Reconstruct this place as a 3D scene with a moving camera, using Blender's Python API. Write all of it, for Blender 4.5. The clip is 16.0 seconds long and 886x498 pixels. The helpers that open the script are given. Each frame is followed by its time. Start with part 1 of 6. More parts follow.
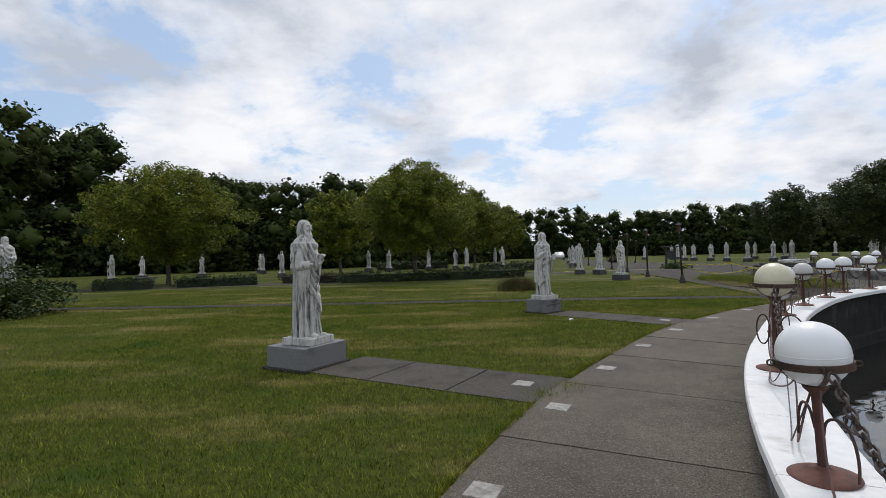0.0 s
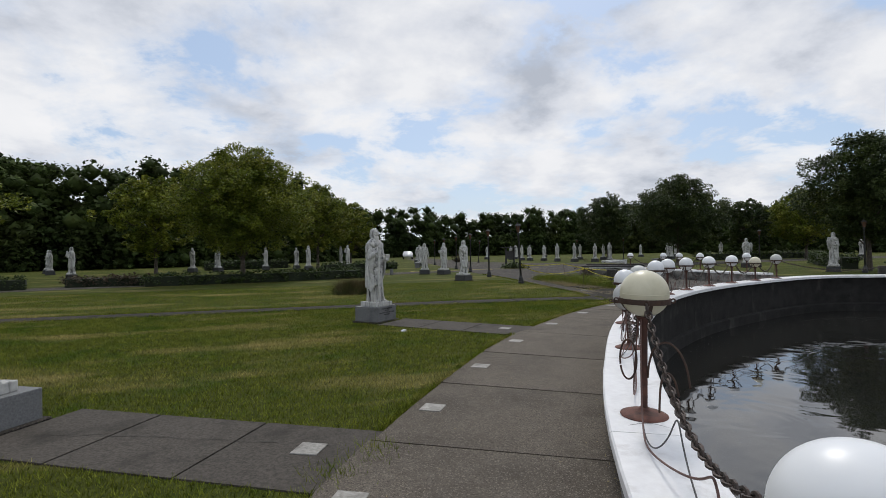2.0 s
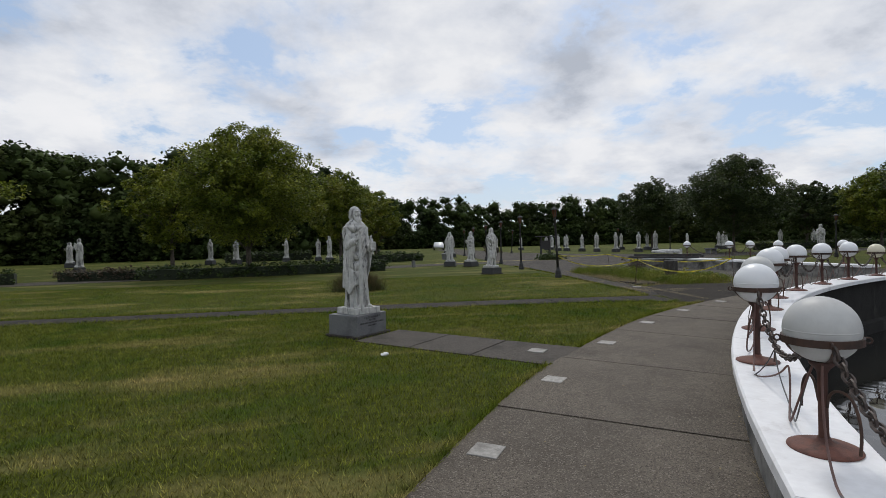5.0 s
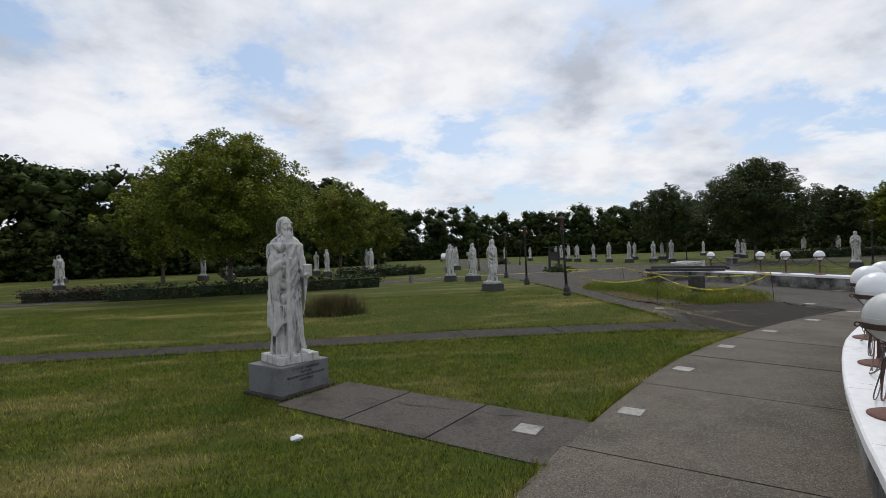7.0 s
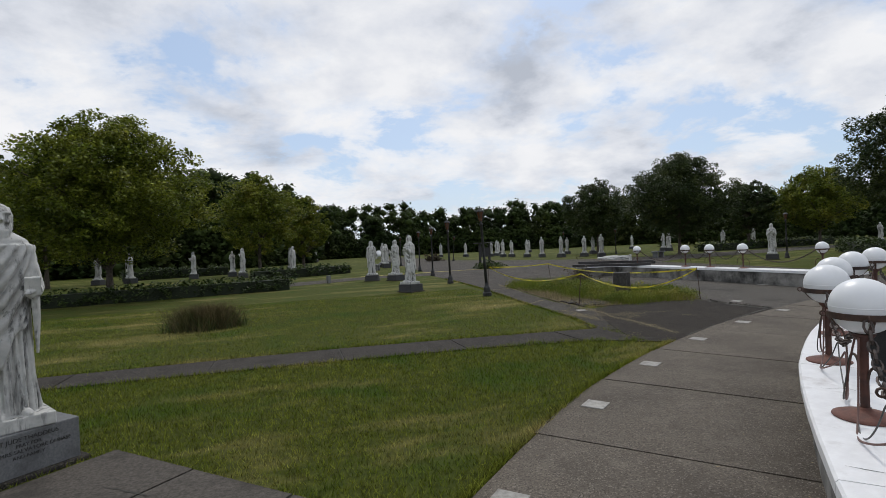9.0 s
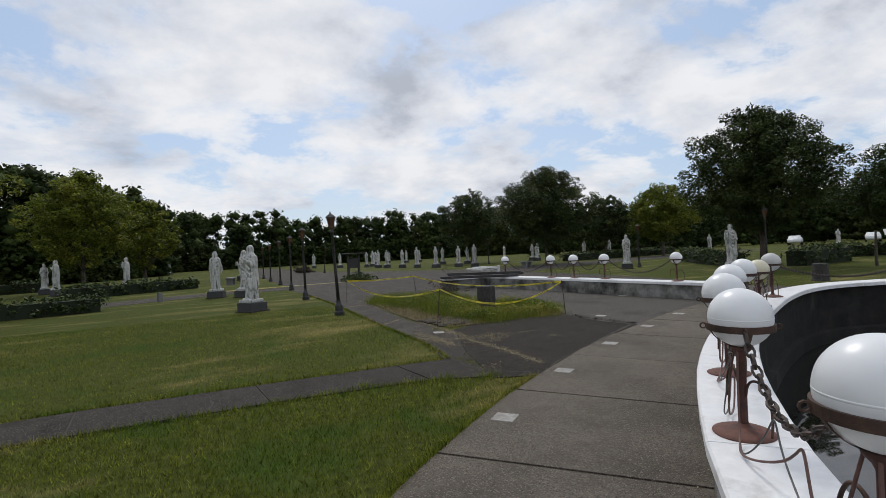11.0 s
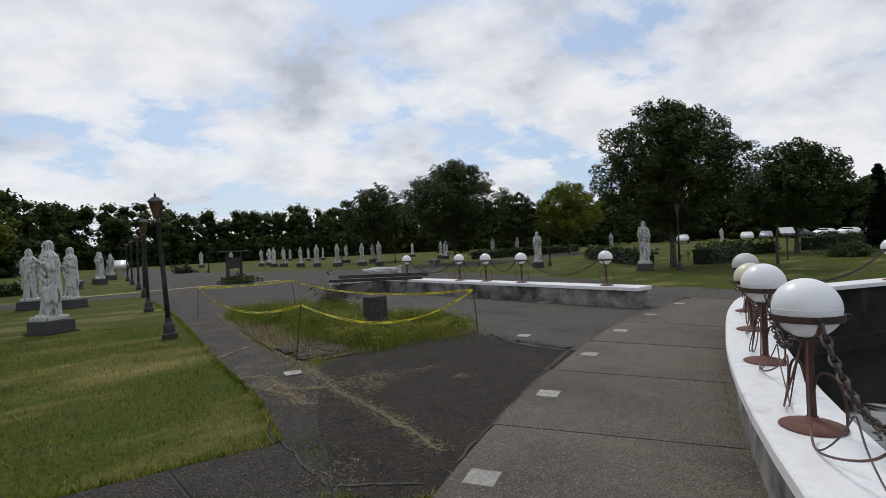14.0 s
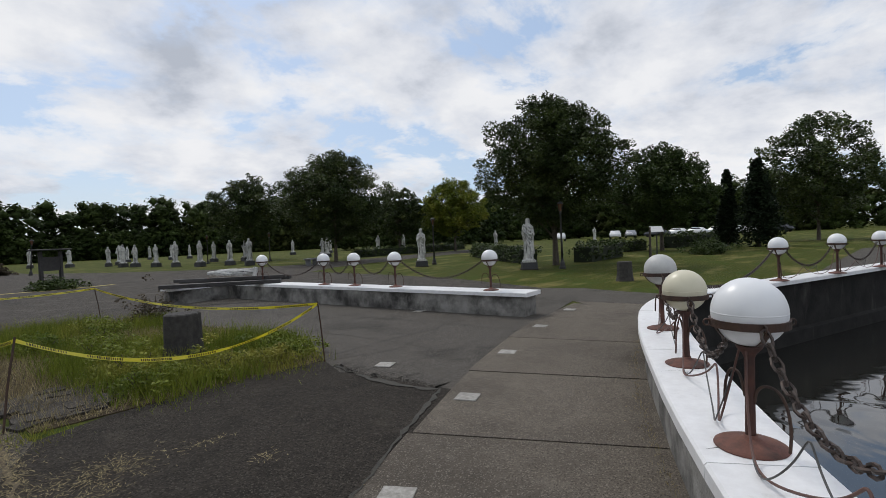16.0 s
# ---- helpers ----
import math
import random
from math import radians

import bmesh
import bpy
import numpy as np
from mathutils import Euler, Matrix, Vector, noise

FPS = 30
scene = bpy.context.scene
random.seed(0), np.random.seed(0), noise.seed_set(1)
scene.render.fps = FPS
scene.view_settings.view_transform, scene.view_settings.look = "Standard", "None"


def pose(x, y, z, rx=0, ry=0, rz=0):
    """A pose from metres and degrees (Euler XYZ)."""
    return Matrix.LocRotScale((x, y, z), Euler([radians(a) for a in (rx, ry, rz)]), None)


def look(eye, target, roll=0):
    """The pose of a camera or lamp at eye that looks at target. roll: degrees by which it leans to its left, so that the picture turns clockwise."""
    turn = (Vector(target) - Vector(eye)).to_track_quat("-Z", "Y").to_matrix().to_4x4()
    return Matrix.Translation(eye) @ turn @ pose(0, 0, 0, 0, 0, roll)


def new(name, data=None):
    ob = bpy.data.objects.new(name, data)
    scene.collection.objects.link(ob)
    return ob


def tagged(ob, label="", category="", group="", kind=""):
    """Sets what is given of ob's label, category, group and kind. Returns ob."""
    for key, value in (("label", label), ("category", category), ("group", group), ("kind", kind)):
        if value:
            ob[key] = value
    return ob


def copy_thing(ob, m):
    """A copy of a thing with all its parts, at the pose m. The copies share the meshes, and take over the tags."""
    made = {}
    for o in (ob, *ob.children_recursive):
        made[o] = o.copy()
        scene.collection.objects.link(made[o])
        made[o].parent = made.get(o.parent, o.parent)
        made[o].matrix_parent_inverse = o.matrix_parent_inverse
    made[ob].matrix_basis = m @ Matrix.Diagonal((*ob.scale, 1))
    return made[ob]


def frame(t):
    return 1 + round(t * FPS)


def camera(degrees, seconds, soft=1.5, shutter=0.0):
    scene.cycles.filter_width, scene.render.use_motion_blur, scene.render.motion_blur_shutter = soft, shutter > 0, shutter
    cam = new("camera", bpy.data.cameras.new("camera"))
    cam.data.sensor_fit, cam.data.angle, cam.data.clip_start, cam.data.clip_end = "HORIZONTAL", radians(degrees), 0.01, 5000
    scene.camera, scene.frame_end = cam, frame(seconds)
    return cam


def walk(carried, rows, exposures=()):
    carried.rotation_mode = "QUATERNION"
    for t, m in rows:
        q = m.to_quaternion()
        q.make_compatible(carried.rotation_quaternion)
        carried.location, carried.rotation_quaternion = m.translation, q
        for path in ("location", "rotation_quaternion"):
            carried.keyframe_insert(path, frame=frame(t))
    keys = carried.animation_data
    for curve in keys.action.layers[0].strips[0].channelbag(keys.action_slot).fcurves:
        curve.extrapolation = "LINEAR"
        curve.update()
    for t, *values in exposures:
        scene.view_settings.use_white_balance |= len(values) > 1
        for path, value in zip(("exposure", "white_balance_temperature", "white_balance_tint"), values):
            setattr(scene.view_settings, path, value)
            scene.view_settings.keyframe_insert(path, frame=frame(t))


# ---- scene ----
cam = camera(83.1, 16.0, soft=0.8)
PATH = [
    (0, (0.839, 0.578, 1.485), (0.797, 2.578, 1.507), -1.4),
    (0.5, (0.984, 1.053, 1.475), (1.143, 3.046, 1.494), -1.3),
    (1, (1.173, 1.455, 1.472), (1.471, 3.432, 1.487), -1.1),
    (1.5, (1.408, 1.907, 1.464), (1.851, 3.858, 1.473), -0.9),
    (2, (1.559, 2.331, 1.486), (2.099, 4.256, 1.492), -0.9),
    (2.5, (1.819, 2.803, 1.457), (2.395, 4.718, 1.452), -0.8),
    (3, (1.999, 3.294, 1.392), (2.556, 5.215, 1.377), -1.1),
    (3.5, (2.139, 3.783, 1.397), (2.618, 5.724, 1.355), -1.2),
    (4, (2.364, 4.237, 1.386), (2.764, 6.196, 1.324), -1.3),
    (6.3, (3.397, 6.401, 1.485), (3.811, 8.358, 1.51), -1.1),
    (6.5, (3.515, 6.6, 1.503), (3.921, 8.558, 1.527), -1.2),
    (7, (3.767, 7.032, 1.505), (4.132, 8.998, 1.521), -1.8),
    (7.5, (4.088, 7.392, 1.488), (4.42, 9.364, 1.491), -2.3),
    (8, (4.413, 7.788, 1.478), (4.773, 9.756, 1.472), -2.6),
    (8.5, (4.706, 8.157, 1.5), (5.151, 10.107, 1.494), -2.7),
    (9, (5.07, 8.509, 1.505), (5.662, 10.419, 1.498), -2.6),
    (9.5, (5.387, 8.874, 1.492), (6.138, 10.728, 1.484), -2.7),
    (10, (5.778, 9.202, 1.459), (6.676, 10.989, 1.453), -2.5),
    (10.2, (5.94, 9.35, 1.487), (6.883, 11.114, 1.484), -2.4),
    (12.3, (7.092, 10.874, 1.498), (8.152, 12.57, 1.516), -2.8),
    (12.5, (7.222, 11.053, 1.488), (8.291, 12.743, 1.496), -2.7),
    (13, (7.57, 11.469, 1.474), (8.678, 13.134, 1.465), -2.7),
    (13.5, (7.952, 11.818, 1.486), (9.138, 13.429, 1.47), -2.7),
    (14, (8.47, 12.082, 1.485), (9.784, 13.59, 1.47), -2.6),
    (14.5, (8.889, 12.337, 1.494), (10.336, 13.717, 1.485), -2.7),
    (15, (9.359, 12.575, 1.488), (10.912, 13.836, 1.474), -2.7),
    (15.5, (9.806, 12.844, 1.464), (11.409, 14.04, 1.437), -2.5),
    (16, (10.263, 13.144, 1.467), (11.873, 14.329, 1.422), -2.4),
]
walk(cam, [(t, look(eye, target, roll)) for t, eye, target, roll in PATH],
     exposures=[(0.0, -0.02), (3.5, -0.23), (7.5, -0.08), (10.0, -0.16), (14.0, -0.18), (16.0, -0.16)])

# ---------------- sky, sun ----------------
world = bpy.data.worlds.new("sky")
scene.world = world
world.use_nodes = True
wn, wl = world.node_tree.nodes, world.node_tree.links
wn.clear()


def wnode(kind, **kw):
    n = wn.new(kind)
    for k, v in kw.items():
        if k == "op":
            n.operation = v
        elif k == "vals":
            for i, x in v.items():
                n.inputs[i].default_value = x
    return n


SUN_ELEV, SUN_AZ = 52.0, 25.0   # the sun stands ahead and to the right, behind thin cloud
nish = wn.new("ShaderNodeTexSky")
nish.sky_type = 'NISHITA'
nish.sun_disc = False
nish.sun_elevation, nish.sun_rotation = radians(SUN_ELEV), radians(SUN_AZ)
nish.air_density, nish.dust_density = 1.0, 1.5
tc = wn.new("ShaderNodeTexCoord")
sep = wn.new("ShaderNodeSeparateXYZ")
wl.new(tc.outputs["Generated"], sep.inputs[0])
up = wnode("ShaderNodeMath", op='MAXIMUM', vals={1: 0.0})
wl.new(sep.outputs[2], up.inputs[0])
up2 = wnode("ShaderNodeMath", op='ADD', vals={1: 0.30})
wl.new(up.outputs[0], up2.inputs[0])
du = wnode("ShaderNodeMath", op='DIVIDE')
dv = wnode("ShaderNodeMath", op='DIVIDE')
wl.new(sep.outputs[0], du.inputs[0]); wl.new(up2.outputs[0], du.inputs[1])
wl.new(sep.outputs[1], dv.inputs[0]); wl.new(up2.outputs[0], dv.inputs[1])
flat = wn.new("ShaderNodeCombineXYZ")
wl.new(du.outputs[0], flat.inputs[0]); wl.new(dv.outputs[0], flat.inputs[1])


def wnoise(scale, detail, rough, offset, warp=0.0):
    m = wnode("ShaderNodeVectorMath", op='ADD')
    m.inputs[1].default_value = offset
    wl.new(flat.outputs[0], m.inputs[0])
    n = wn.new("ShaderNodeTexNoise")
    n.inputs["Scale"].default_value, n.inputs["Detail"].default_value = scale, detail
    n.inputs["Roughness"].default_value, n.inputs["Distortion"].default_value = rough, warp
    wl.new(m.outputs[0], n.inputs["Vector"])
    return n.outputs["Fac"]


def wramp(fac, stops):
    r = wn.new("ShaderNodeValToRGB")
    r.color_ramp.elements[0].position, r.color_ramp.elements[0].color = stops[0][0], (*stops[0][1], 1)
    r.color_ramp.elements[1].position, r.color_ramp.elements[1].color = stops[-1][0], (*stops[-1][1], 1)
    for p, c in stops[1:-1]:
        r.color_ramp.elements.new(p).color = (*c, 1)
    wl.new(fac, r.inputs[0])
    return r.outputs[0]


cover = wramp(wnoise(2.0, 10, 0.60, (5.6, 1.9, 0), 0.15), [(0.405, (0, 0, 0)), (0.46, (0.7,) * 3), (0.54, (1, 1, 1))])
cloud = wramp(wnoise(2.1, 9, 0.57, (11.3, 2.4, 5.0), 0.1),
              [(0.30, (9.6, 9.6, 9.8)), (0.46, (9.0, 9.1, 9.4)), (0.58, (7.3, 7.6, 8.3)), (0.70, (4.9, 5.3, 6.1))])
hazy = wn.new("ShaderNodeMix")
hazy.data_type = 'RGBA'
hazy.inputs["Factor"].default_value = 0.5
hazy.inputs["B"].default_value = (5.6, 7.4, 10.2, 1)
wl.new(nish.outputs[0], hazy.inputs["A"])
wmix = wn.new("ShaderNodeMix")
wmix.data_type = 'RGBA'
wl.new(cover, wmix.inputs["Factor"])
wl.new(hazy.outputs["Result"], wmix.inputs["A"])
wl.new(cloud, wmix.inputs["B"])
back = wn.new("ShaderNodeBackground")
back.inputs[1].default_value = 0.105
wl.new(wmix.outputs["Result"], back.inputs[0])
wout = wn.new("ShaderNodeOutputWorld")
wl.new(back.outputs[0], wout.inputs[0])

sun_data = bpy.data.lights.new("sun", 'SUN')
sun_data.energy, sun_data.angle, sun_data.color = 1.4, radians(12), (1.0, 0.96, 0.9)
sun = new("sun", sun_data)
se, sa = radians(SUN_ELEV), radians(SUN_AZ)
sun.matrix_world = look((40 * math.sin(sa) * math.cos(se), 40 * math.cos(sa) * math.cos(se), 40 * math.sin(se)), (0, 0, 0))

# ---------------- materials ----------------


def mat(name, c1, c2, scale=6.0, rough=0.8, bump=0.25, c3=None, big=0.35, metal=0.0, rand=0.0, fine=8.0, stain=(0.52, 0.68),
        relief=0.01, detail=6, island=False, spec=0.5, coords="world", trans=0.0, streak=1.0, along_=None, c4=None, mid=3.0, speck=None):
    """A two-scale surface: c1 to c2 by fine grain, c3 in broad stains, with grain relief."""
    m = bpy.data.materials.new(name)
    m.use_nodes = True
    nt, ln = m.node_tree.nodes, m.node_tree.links
    b = nt["Principled BSDF"]
    pos = nt.new("ShaderNodeNewGeometry").outputs["Position"] if coords == "world" else nt.new("ShaderNodeTexCoord").outputs["Object"]

    def ns(s, d=detail, r=0.6, tall=1.0):
        n = nt.new("ShaderNodeTexNoise")
        n.inputs["Scale"].default_value, n.inputs["Detail"].default_value, n.inputs["Roughness"].default_value = s, d, r
        if tall != 1.0 or (along_ and s == big):
            sc = nt.new("ShaderNodeVectorMath")
            sc.operation = 'MULTIPLY'
            sc.inputs[1].default_value = along_ if along_ and s == big else (1, 1, tall)
            ln.new(pos, sc.inputs[0])
            ln.new(sc.outputs[0], n.inputs["Vector"])
        else:
            ln.new(pos, n.inputs["Vector"])
        return n.outputs["Fac"]

    def mx(f, a, bb):
        x = nt.new("ShaderNodeMix")
        x.data_type = 'RGBA'
        ln.new(f, x.inputs["Factor"])
        for s, v in (("A", a), ("B", bb)):
            if isinstance(v, tuple):
                x.inputs[s].default_value = (*v, 1)
            else:
                ln.new(v, x.inputs[s])
        return x.outputs["Result"]

    def rmp(f, lo, hi):
        r = nt.new("ShaderNodeMapRange")
        r.inputs["From Min"].default_value, r.inputs["From Max"].default_value = lo, hi
        ln.new(f, r.inputs["Value"])
        return r.outputs[0]

    grain = ns(scale)
    col = mx(rmp(grain, 0.32, 0.68), c1, c2)
    if c4:
        col = mx(rmp(ns(mid, 5, 0.6), 0.50, 0.66), col, c4)
    if c3:
        col = mx(rmp(ns(big, 7, 0.65, streak), *stain), col, c3)
    if speck:
        vo = nt.new("ShaderNodeTexVoronoi")
        vo.inputs["Scale"].default_value = speck[0]
        ln.new(pos, vo.inputs["Vector"])
        wh = nt.new("ShaderNodeSeparateColor")
        ln.new(vo.outputs["Color"], wh.inputs[0])
        col = mx(rmp(wh.outputs[0], 0.80, 0.96), col, speck[1])
        col = mx(rmp(wh.outputs[1], 0.78, 0.95), col, speck[2])
    if rand:
        if island:
            rv = nt.new("ShaderNodeNewGeometry").outputs["Random Per Island"]
        else:
            rv = nt.new("ShaderNodeObjectInfo").outputs["Random"]
        hsv = nt.new("ShaderNodeHueSaturation")
        ln.new(rmpv(nt, ln, rv, 1 - rand, 1 + rand), hsv.inputs["Value"])
        ln.new(col, hsv.inputs["Color"])
        col = hsv.outputs[0]
    ln.new(col, b.inputs["Base Color"])
    b.inputs["Metallic"].default_value = metal
    b.inputs["Specular IOR Level"].default_value = spec
    rr = rmpv(nt, ln, grain, max(rough - 0.12, 0.02), min(rough + 0.12, 1))
    ln.new(rr, b.inputs["Roughness"])
    if trans:
        b.inputs["Subsurface Weight"].default_value = 0.0
        tr = nt.new("ShaderNodeBsdfTranslucent")
        ln.new(col, tr.inputs["Color"])
        ms = nt.new("ShaderNodeMixShader")
        ms.inputs[0].default_value = trans
        ln.new(b.outputs[0], ms.inputs[1]); ln.new(tr.outputs[0], ms.inputs[2])
        ln.new(ms.outputs[0], nt["Material Output"].inputs[0])
    if bump:
        bp = nt.new("ShaderNodeBump")
        bp.inputs["Strength"].default_value, bp.inputs["Distance"].default_value = bump, relief
        ln.new(ns(scale * fine, 4), bp.inputs["Height"])
        ln.new(bp.outputs[0], b.inputs["Normal"])
    return m


def rmpv(nt, ln, f, lo, hi):
    r = nt.new("ShaderNodeMapRange")
    r.inputs["To Min"].default_value, r.inputs["To Max"].default_value = lo, hi
    ln.new(f, r.inputs["Value"])
    return r.outputs[0]


M = {}
M["soil"] = mat("lawn_soil", (0.027, 0.036, 0.0055), (0.090, 0.102, 0.017), 14, 0.95, 0.6, (0.22, 0.185, 0.07), 0.55, relief=0.03, stain=(0.52, 0.72), spec=0.1, along_=(0.45, 1.3, 1), c4=(0.046, 0.072, 0.010), mid=0.9)
M["blade"] = mat("grass_blade", (0.072, 0.100, 0.011), (0.226, 0.240, 0.036), 6, 0.8, 0.0, (0.40, 0.32, 0.13), 0.55, rand=0.7, island=True, spec=0.06, stain=(0.52, 0.70), trans=0.22, along_=(0.45, 1.3, 1), c4=(0.074, 0.122, 0.012), mid=0.9)
M["straw"] = mat("dry_grass", (0.26, 0.21, 0.11), (0.36, 0.30, 0.17), 4, 0.85, 0.0, rand=0.3, island=True, spec=0.1)
M["tussock"] = mat("tussock_blade", (0.075, 0.060, 0.028), (0.165, 0.130, 0.065), 4, 0.85, 0.0, (0.07, 0.09, 0.022), 1.5, rand=0.4, island=True, spec=0.1)
M["dirt"] = mat("seam_dirt", (0.085, 0.069, 0.049), (0.155, 0.128, 0.090), 30, 0.96, 0.6, (0.06, 0.05, 0.037), 4.0, relief=0.012, spec=0.1)
M["yellow_line"] = mat("worn_yellow_paint", (0.36, 0.29, 0.07), (0.46, 0.38, 0.11), 9, 0.8, 0.2, (0.12, 0.105, 0.08), 3.0, stain=(0.52, 0.62))
M["weed"] = mat("weed_leaf", (0.075, 0.115, 0.012), (0.19, 0.215, 0.030), 2, 0.65, 0.0, (0.30, 0.27, 0.06), 0.7, rand=0.3, island=True, spec=0.2, trans=0.25)
M["concrete"] = mat("path_concrete", (0.086, 0.073, 0.058), (0.176, 0.150, 0.120), 60, 0.93, 0.8, (0.078, 0.066, 0.053), 0.9, spec=0.25, stain=(0.45, 0.68), rand=0.08, fine=5, relief=0.008, c4=(0.155, 0.133, 0.108), mid=5.0, speck=(140, (0.235, 0.205, 0.17), (0.06, 0.051, 0.042)))
M["plaza"] = mat("plaza_concrete", (0.046, 0.042, 0.036), (0.112, 0.101, 0.088), 40, 0.93, 0.7, (0.034, 0.031, 0.027), 0.7, spec=0.2, rand=0.08, fine=6, relief=0.008, c4=(0.085, 0.076, 0.066), mid=3.0, speck=(120, (0.17, 0.155, 0.135), (0.025, 0.022, 0.019)))
M["darkwalk"] = mat("dark_walk", (0.026, 0.023, 0.020), (0.062, 0.055, 0.048), 40, 0.95, 0.5, (0.085, 0.077, 0.064), 1.1, spec=0.15, rand=0.1, fine=7, relief=0.008, stain=(0.60, 0.78), c4=(0.024, 0.021, 0.018), mid=2.2, speck=(120, (0.12, 0.105, 0.09), (0.015, 0.013, 0.011)))
M["spurwalk"] = mat("spur_slab", (0.048, 0.042, 0.036), (0.112, 0.099, 0.085), 45, 0.95, 0.6, (0.038, 0.034, 0.029), 1.3, rand=0.1, fine=4, relief=0.006, spec=0.2)
M["asphalt"] = mat("asphalt_patch", (0.022, 0.019, 0.016), (0.050, 0.043, 0.036), 34, 0.96, 0.9, (0.082, 0.072, 0.058), 1.1, spec=0.12, fine=3, relief=0.012, stain=(0.58, 0.80), c4=(0.024, 0.021, 0.0175), mid=2.5, speck=(110, (0.080, 0.070, 0.058), (0.014, 0.012, 0.010)), along_=(1.6, 0.5, 1))
M["oldasphalt"] = mat("old_asphalt", (0.034, 0.030, 0.026), (0.086, 0.076, 0.066), 30, 0.95, 0.7, (0.036, 0.033, 0.030), 0.5, spec=0.15, fine=4, relief=0.012, c4=(0.10, 0.090, 0.078), mid=1.7, speck=(90, (0.15, 0.135, 0.115), (0.018, 0.016, 0.014)))
M["joint"] = mat("joint_dirt", (0.03, 0.028, 0.024), (0.06, 0.055, 0.045), 20, 0.95, 0.4)
M["marble"] = mat("white_tile", (0.20, 0.19, 0.17), (0.36, 0.345, 0.315), 26, 0.7, 0.3, (0.13, 0.12, 0.105), 5.0, rand=0.15)
M["coping"] = mat("white_paint", (0.72, 0.715, 0.72), (0.81, 0.81, 0.815), 14, 0.5, 0.25, (0.40, 0.37, 0.35), 3.2, rand=0.03, stain=(0.58, 0.84), relief=0.004)
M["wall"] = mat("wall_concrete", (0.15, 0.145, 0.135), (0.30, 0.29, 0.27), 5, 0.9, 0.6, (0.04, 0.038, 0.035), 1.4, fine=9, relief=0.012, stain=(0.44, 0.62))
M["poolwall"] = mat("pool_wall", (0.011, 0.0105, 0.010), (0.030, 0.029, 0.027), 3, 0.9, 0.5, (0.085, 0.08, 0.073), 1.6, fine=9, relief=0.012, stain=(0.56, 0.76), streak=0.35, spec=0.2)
# dark upright streaks: weathering, and painted shade for the robe folds
M["statue"] = mat("weathered_fold_shade_marble", (0.38, 0.38, 0.365), (0.56, 0.555, 0.53), 12, 0.85, 0.35, (0.050, 0.050, 0.048), 15.0, fine=5, relief=0.004, stain=(0.52, 0.66), streak=0.14, coords="object")
M["statue_far"] = mat("pale_stone", (0.36, 0.36, 0.345), (0.52, 0.515, 0.49), 5, 0.8, 0.3, (0.10, 0.10, 0.097), 6.0, relief=0.004, stain=(0.48, 0.66), streak=0.2, rand=0.12)
M["granite"] = mat("grey_granite", (0.115, 0.118, 0.122), (0.20, 0.203, 0.207), 60, 0.6, 0.4, (0.075, 0.077, 0.08), 2.0, fine=3, relief=0.006, rand=0.1)
M["granite_dark"] = mat("dark_granite", (0.026, 0.027, 0.029), (0.065, 0.066, 0.069), 50, 0.7, 0.4, (0.035, 0.036, 0.038), 2.0, fine=3, relief=0.006, rand=0.15)
M["rust"] = mat("rusty_iron", (0.040, 0.017, 0.013), (0.082, 0.030, 0.020), 16, 0.65, 0.5, (0.125, 0.050, 0.034), 5.0, relief=0.003, stain=(0.54, 0.72))
M["rust_plate"] = mat("rusty_plate", (0.095, 0.036, 0.025), (0.165, 0.066, 0.045), 18, 0.75, 0.5, (0.055, 0.027, 0.021), 7.0, relief=0.003, stain=(0.50, 0.66))
M["rust_stain"] = mat("rust_stain", (0.42, 0.26, 0.15), (0.62, 0.48, 0.36), 40, 0.7, 0.1, (0.70, 0.66, 0.60), 25.0, stain=(0.45, 0.6))
M["iron"] = mat("dark_rusted_iron", (0.045, 0.028, 0.022), (0.10, 0.055, 0.038), 18, 0.65, 0.5, (0.03, 0.022, 0.02), 4.0, relief=0.003, metal=0.3)
M["chain"] = mat("chain_iron", (0.035, 0.030, 0.028), (0.085, 0.06, 0.05), 40, 0.55, 0.3, metal=0.5, relief=0.002)
M["cable"] = mat("red_brown_cable", (0.085, 0.042, 0.034), (0.16, 0.085, 0.070), 8, 0.6, 0.1)
M["black_cable"] = mat("grey_cable", (0.05, 0.05, 0.05), (0.10, 0.095, 0.09), 8, 0.5, 0.1)
M["globe_white"] = mat("white_globe", (0.74, 0.75, 0.76), (0.80, 0.81, 0.82), 3, 0.34, 0.05, (0.68, 0.68, 0.67), 2.2, stain=(0.55, 0.8), relief=0.002)
M["globe_cream"] = mat("yellowed_globe", (0.60, 0.56, 0.41), (0.68, 0.64, 0.49), 3, 0.34, 0.05, (0.52, 0.48, 0.33), 2.2, relief=0.002)
M["globe_grey"] = mat("greyed_globe", (0.44, 0.44, 0.43), (0.56, 0.56, 0.54), 8, 0.5, 0.1, (0.36, 0.355, 0.34), 2.0, relief=0.002)
M["lamp_black"] = mat("black_post_paint", (0.016, 0.016, 0.017), (0.035, 0.034, 0.034), 9, 0.55, 0.2, (0.06, 0.04, 0.03), 2.0, stain=(0.6, 0.75), relief=0.003)
M["lamp_glass"] = mat("amber_lantern_glass", (0.075, 0.034, 0.018), (0.12, 0.055, 0.03), 5, 0.25, 0.0)
M["bed_soil"] = mat("bed_soil", (0.045, 0.034, 0.022), (0.095, 0.073, 0.048), 14, 0.95, 0.8, (0.17, 0.14, 0.085), 1.2, relief=0.03, spec=0.1)
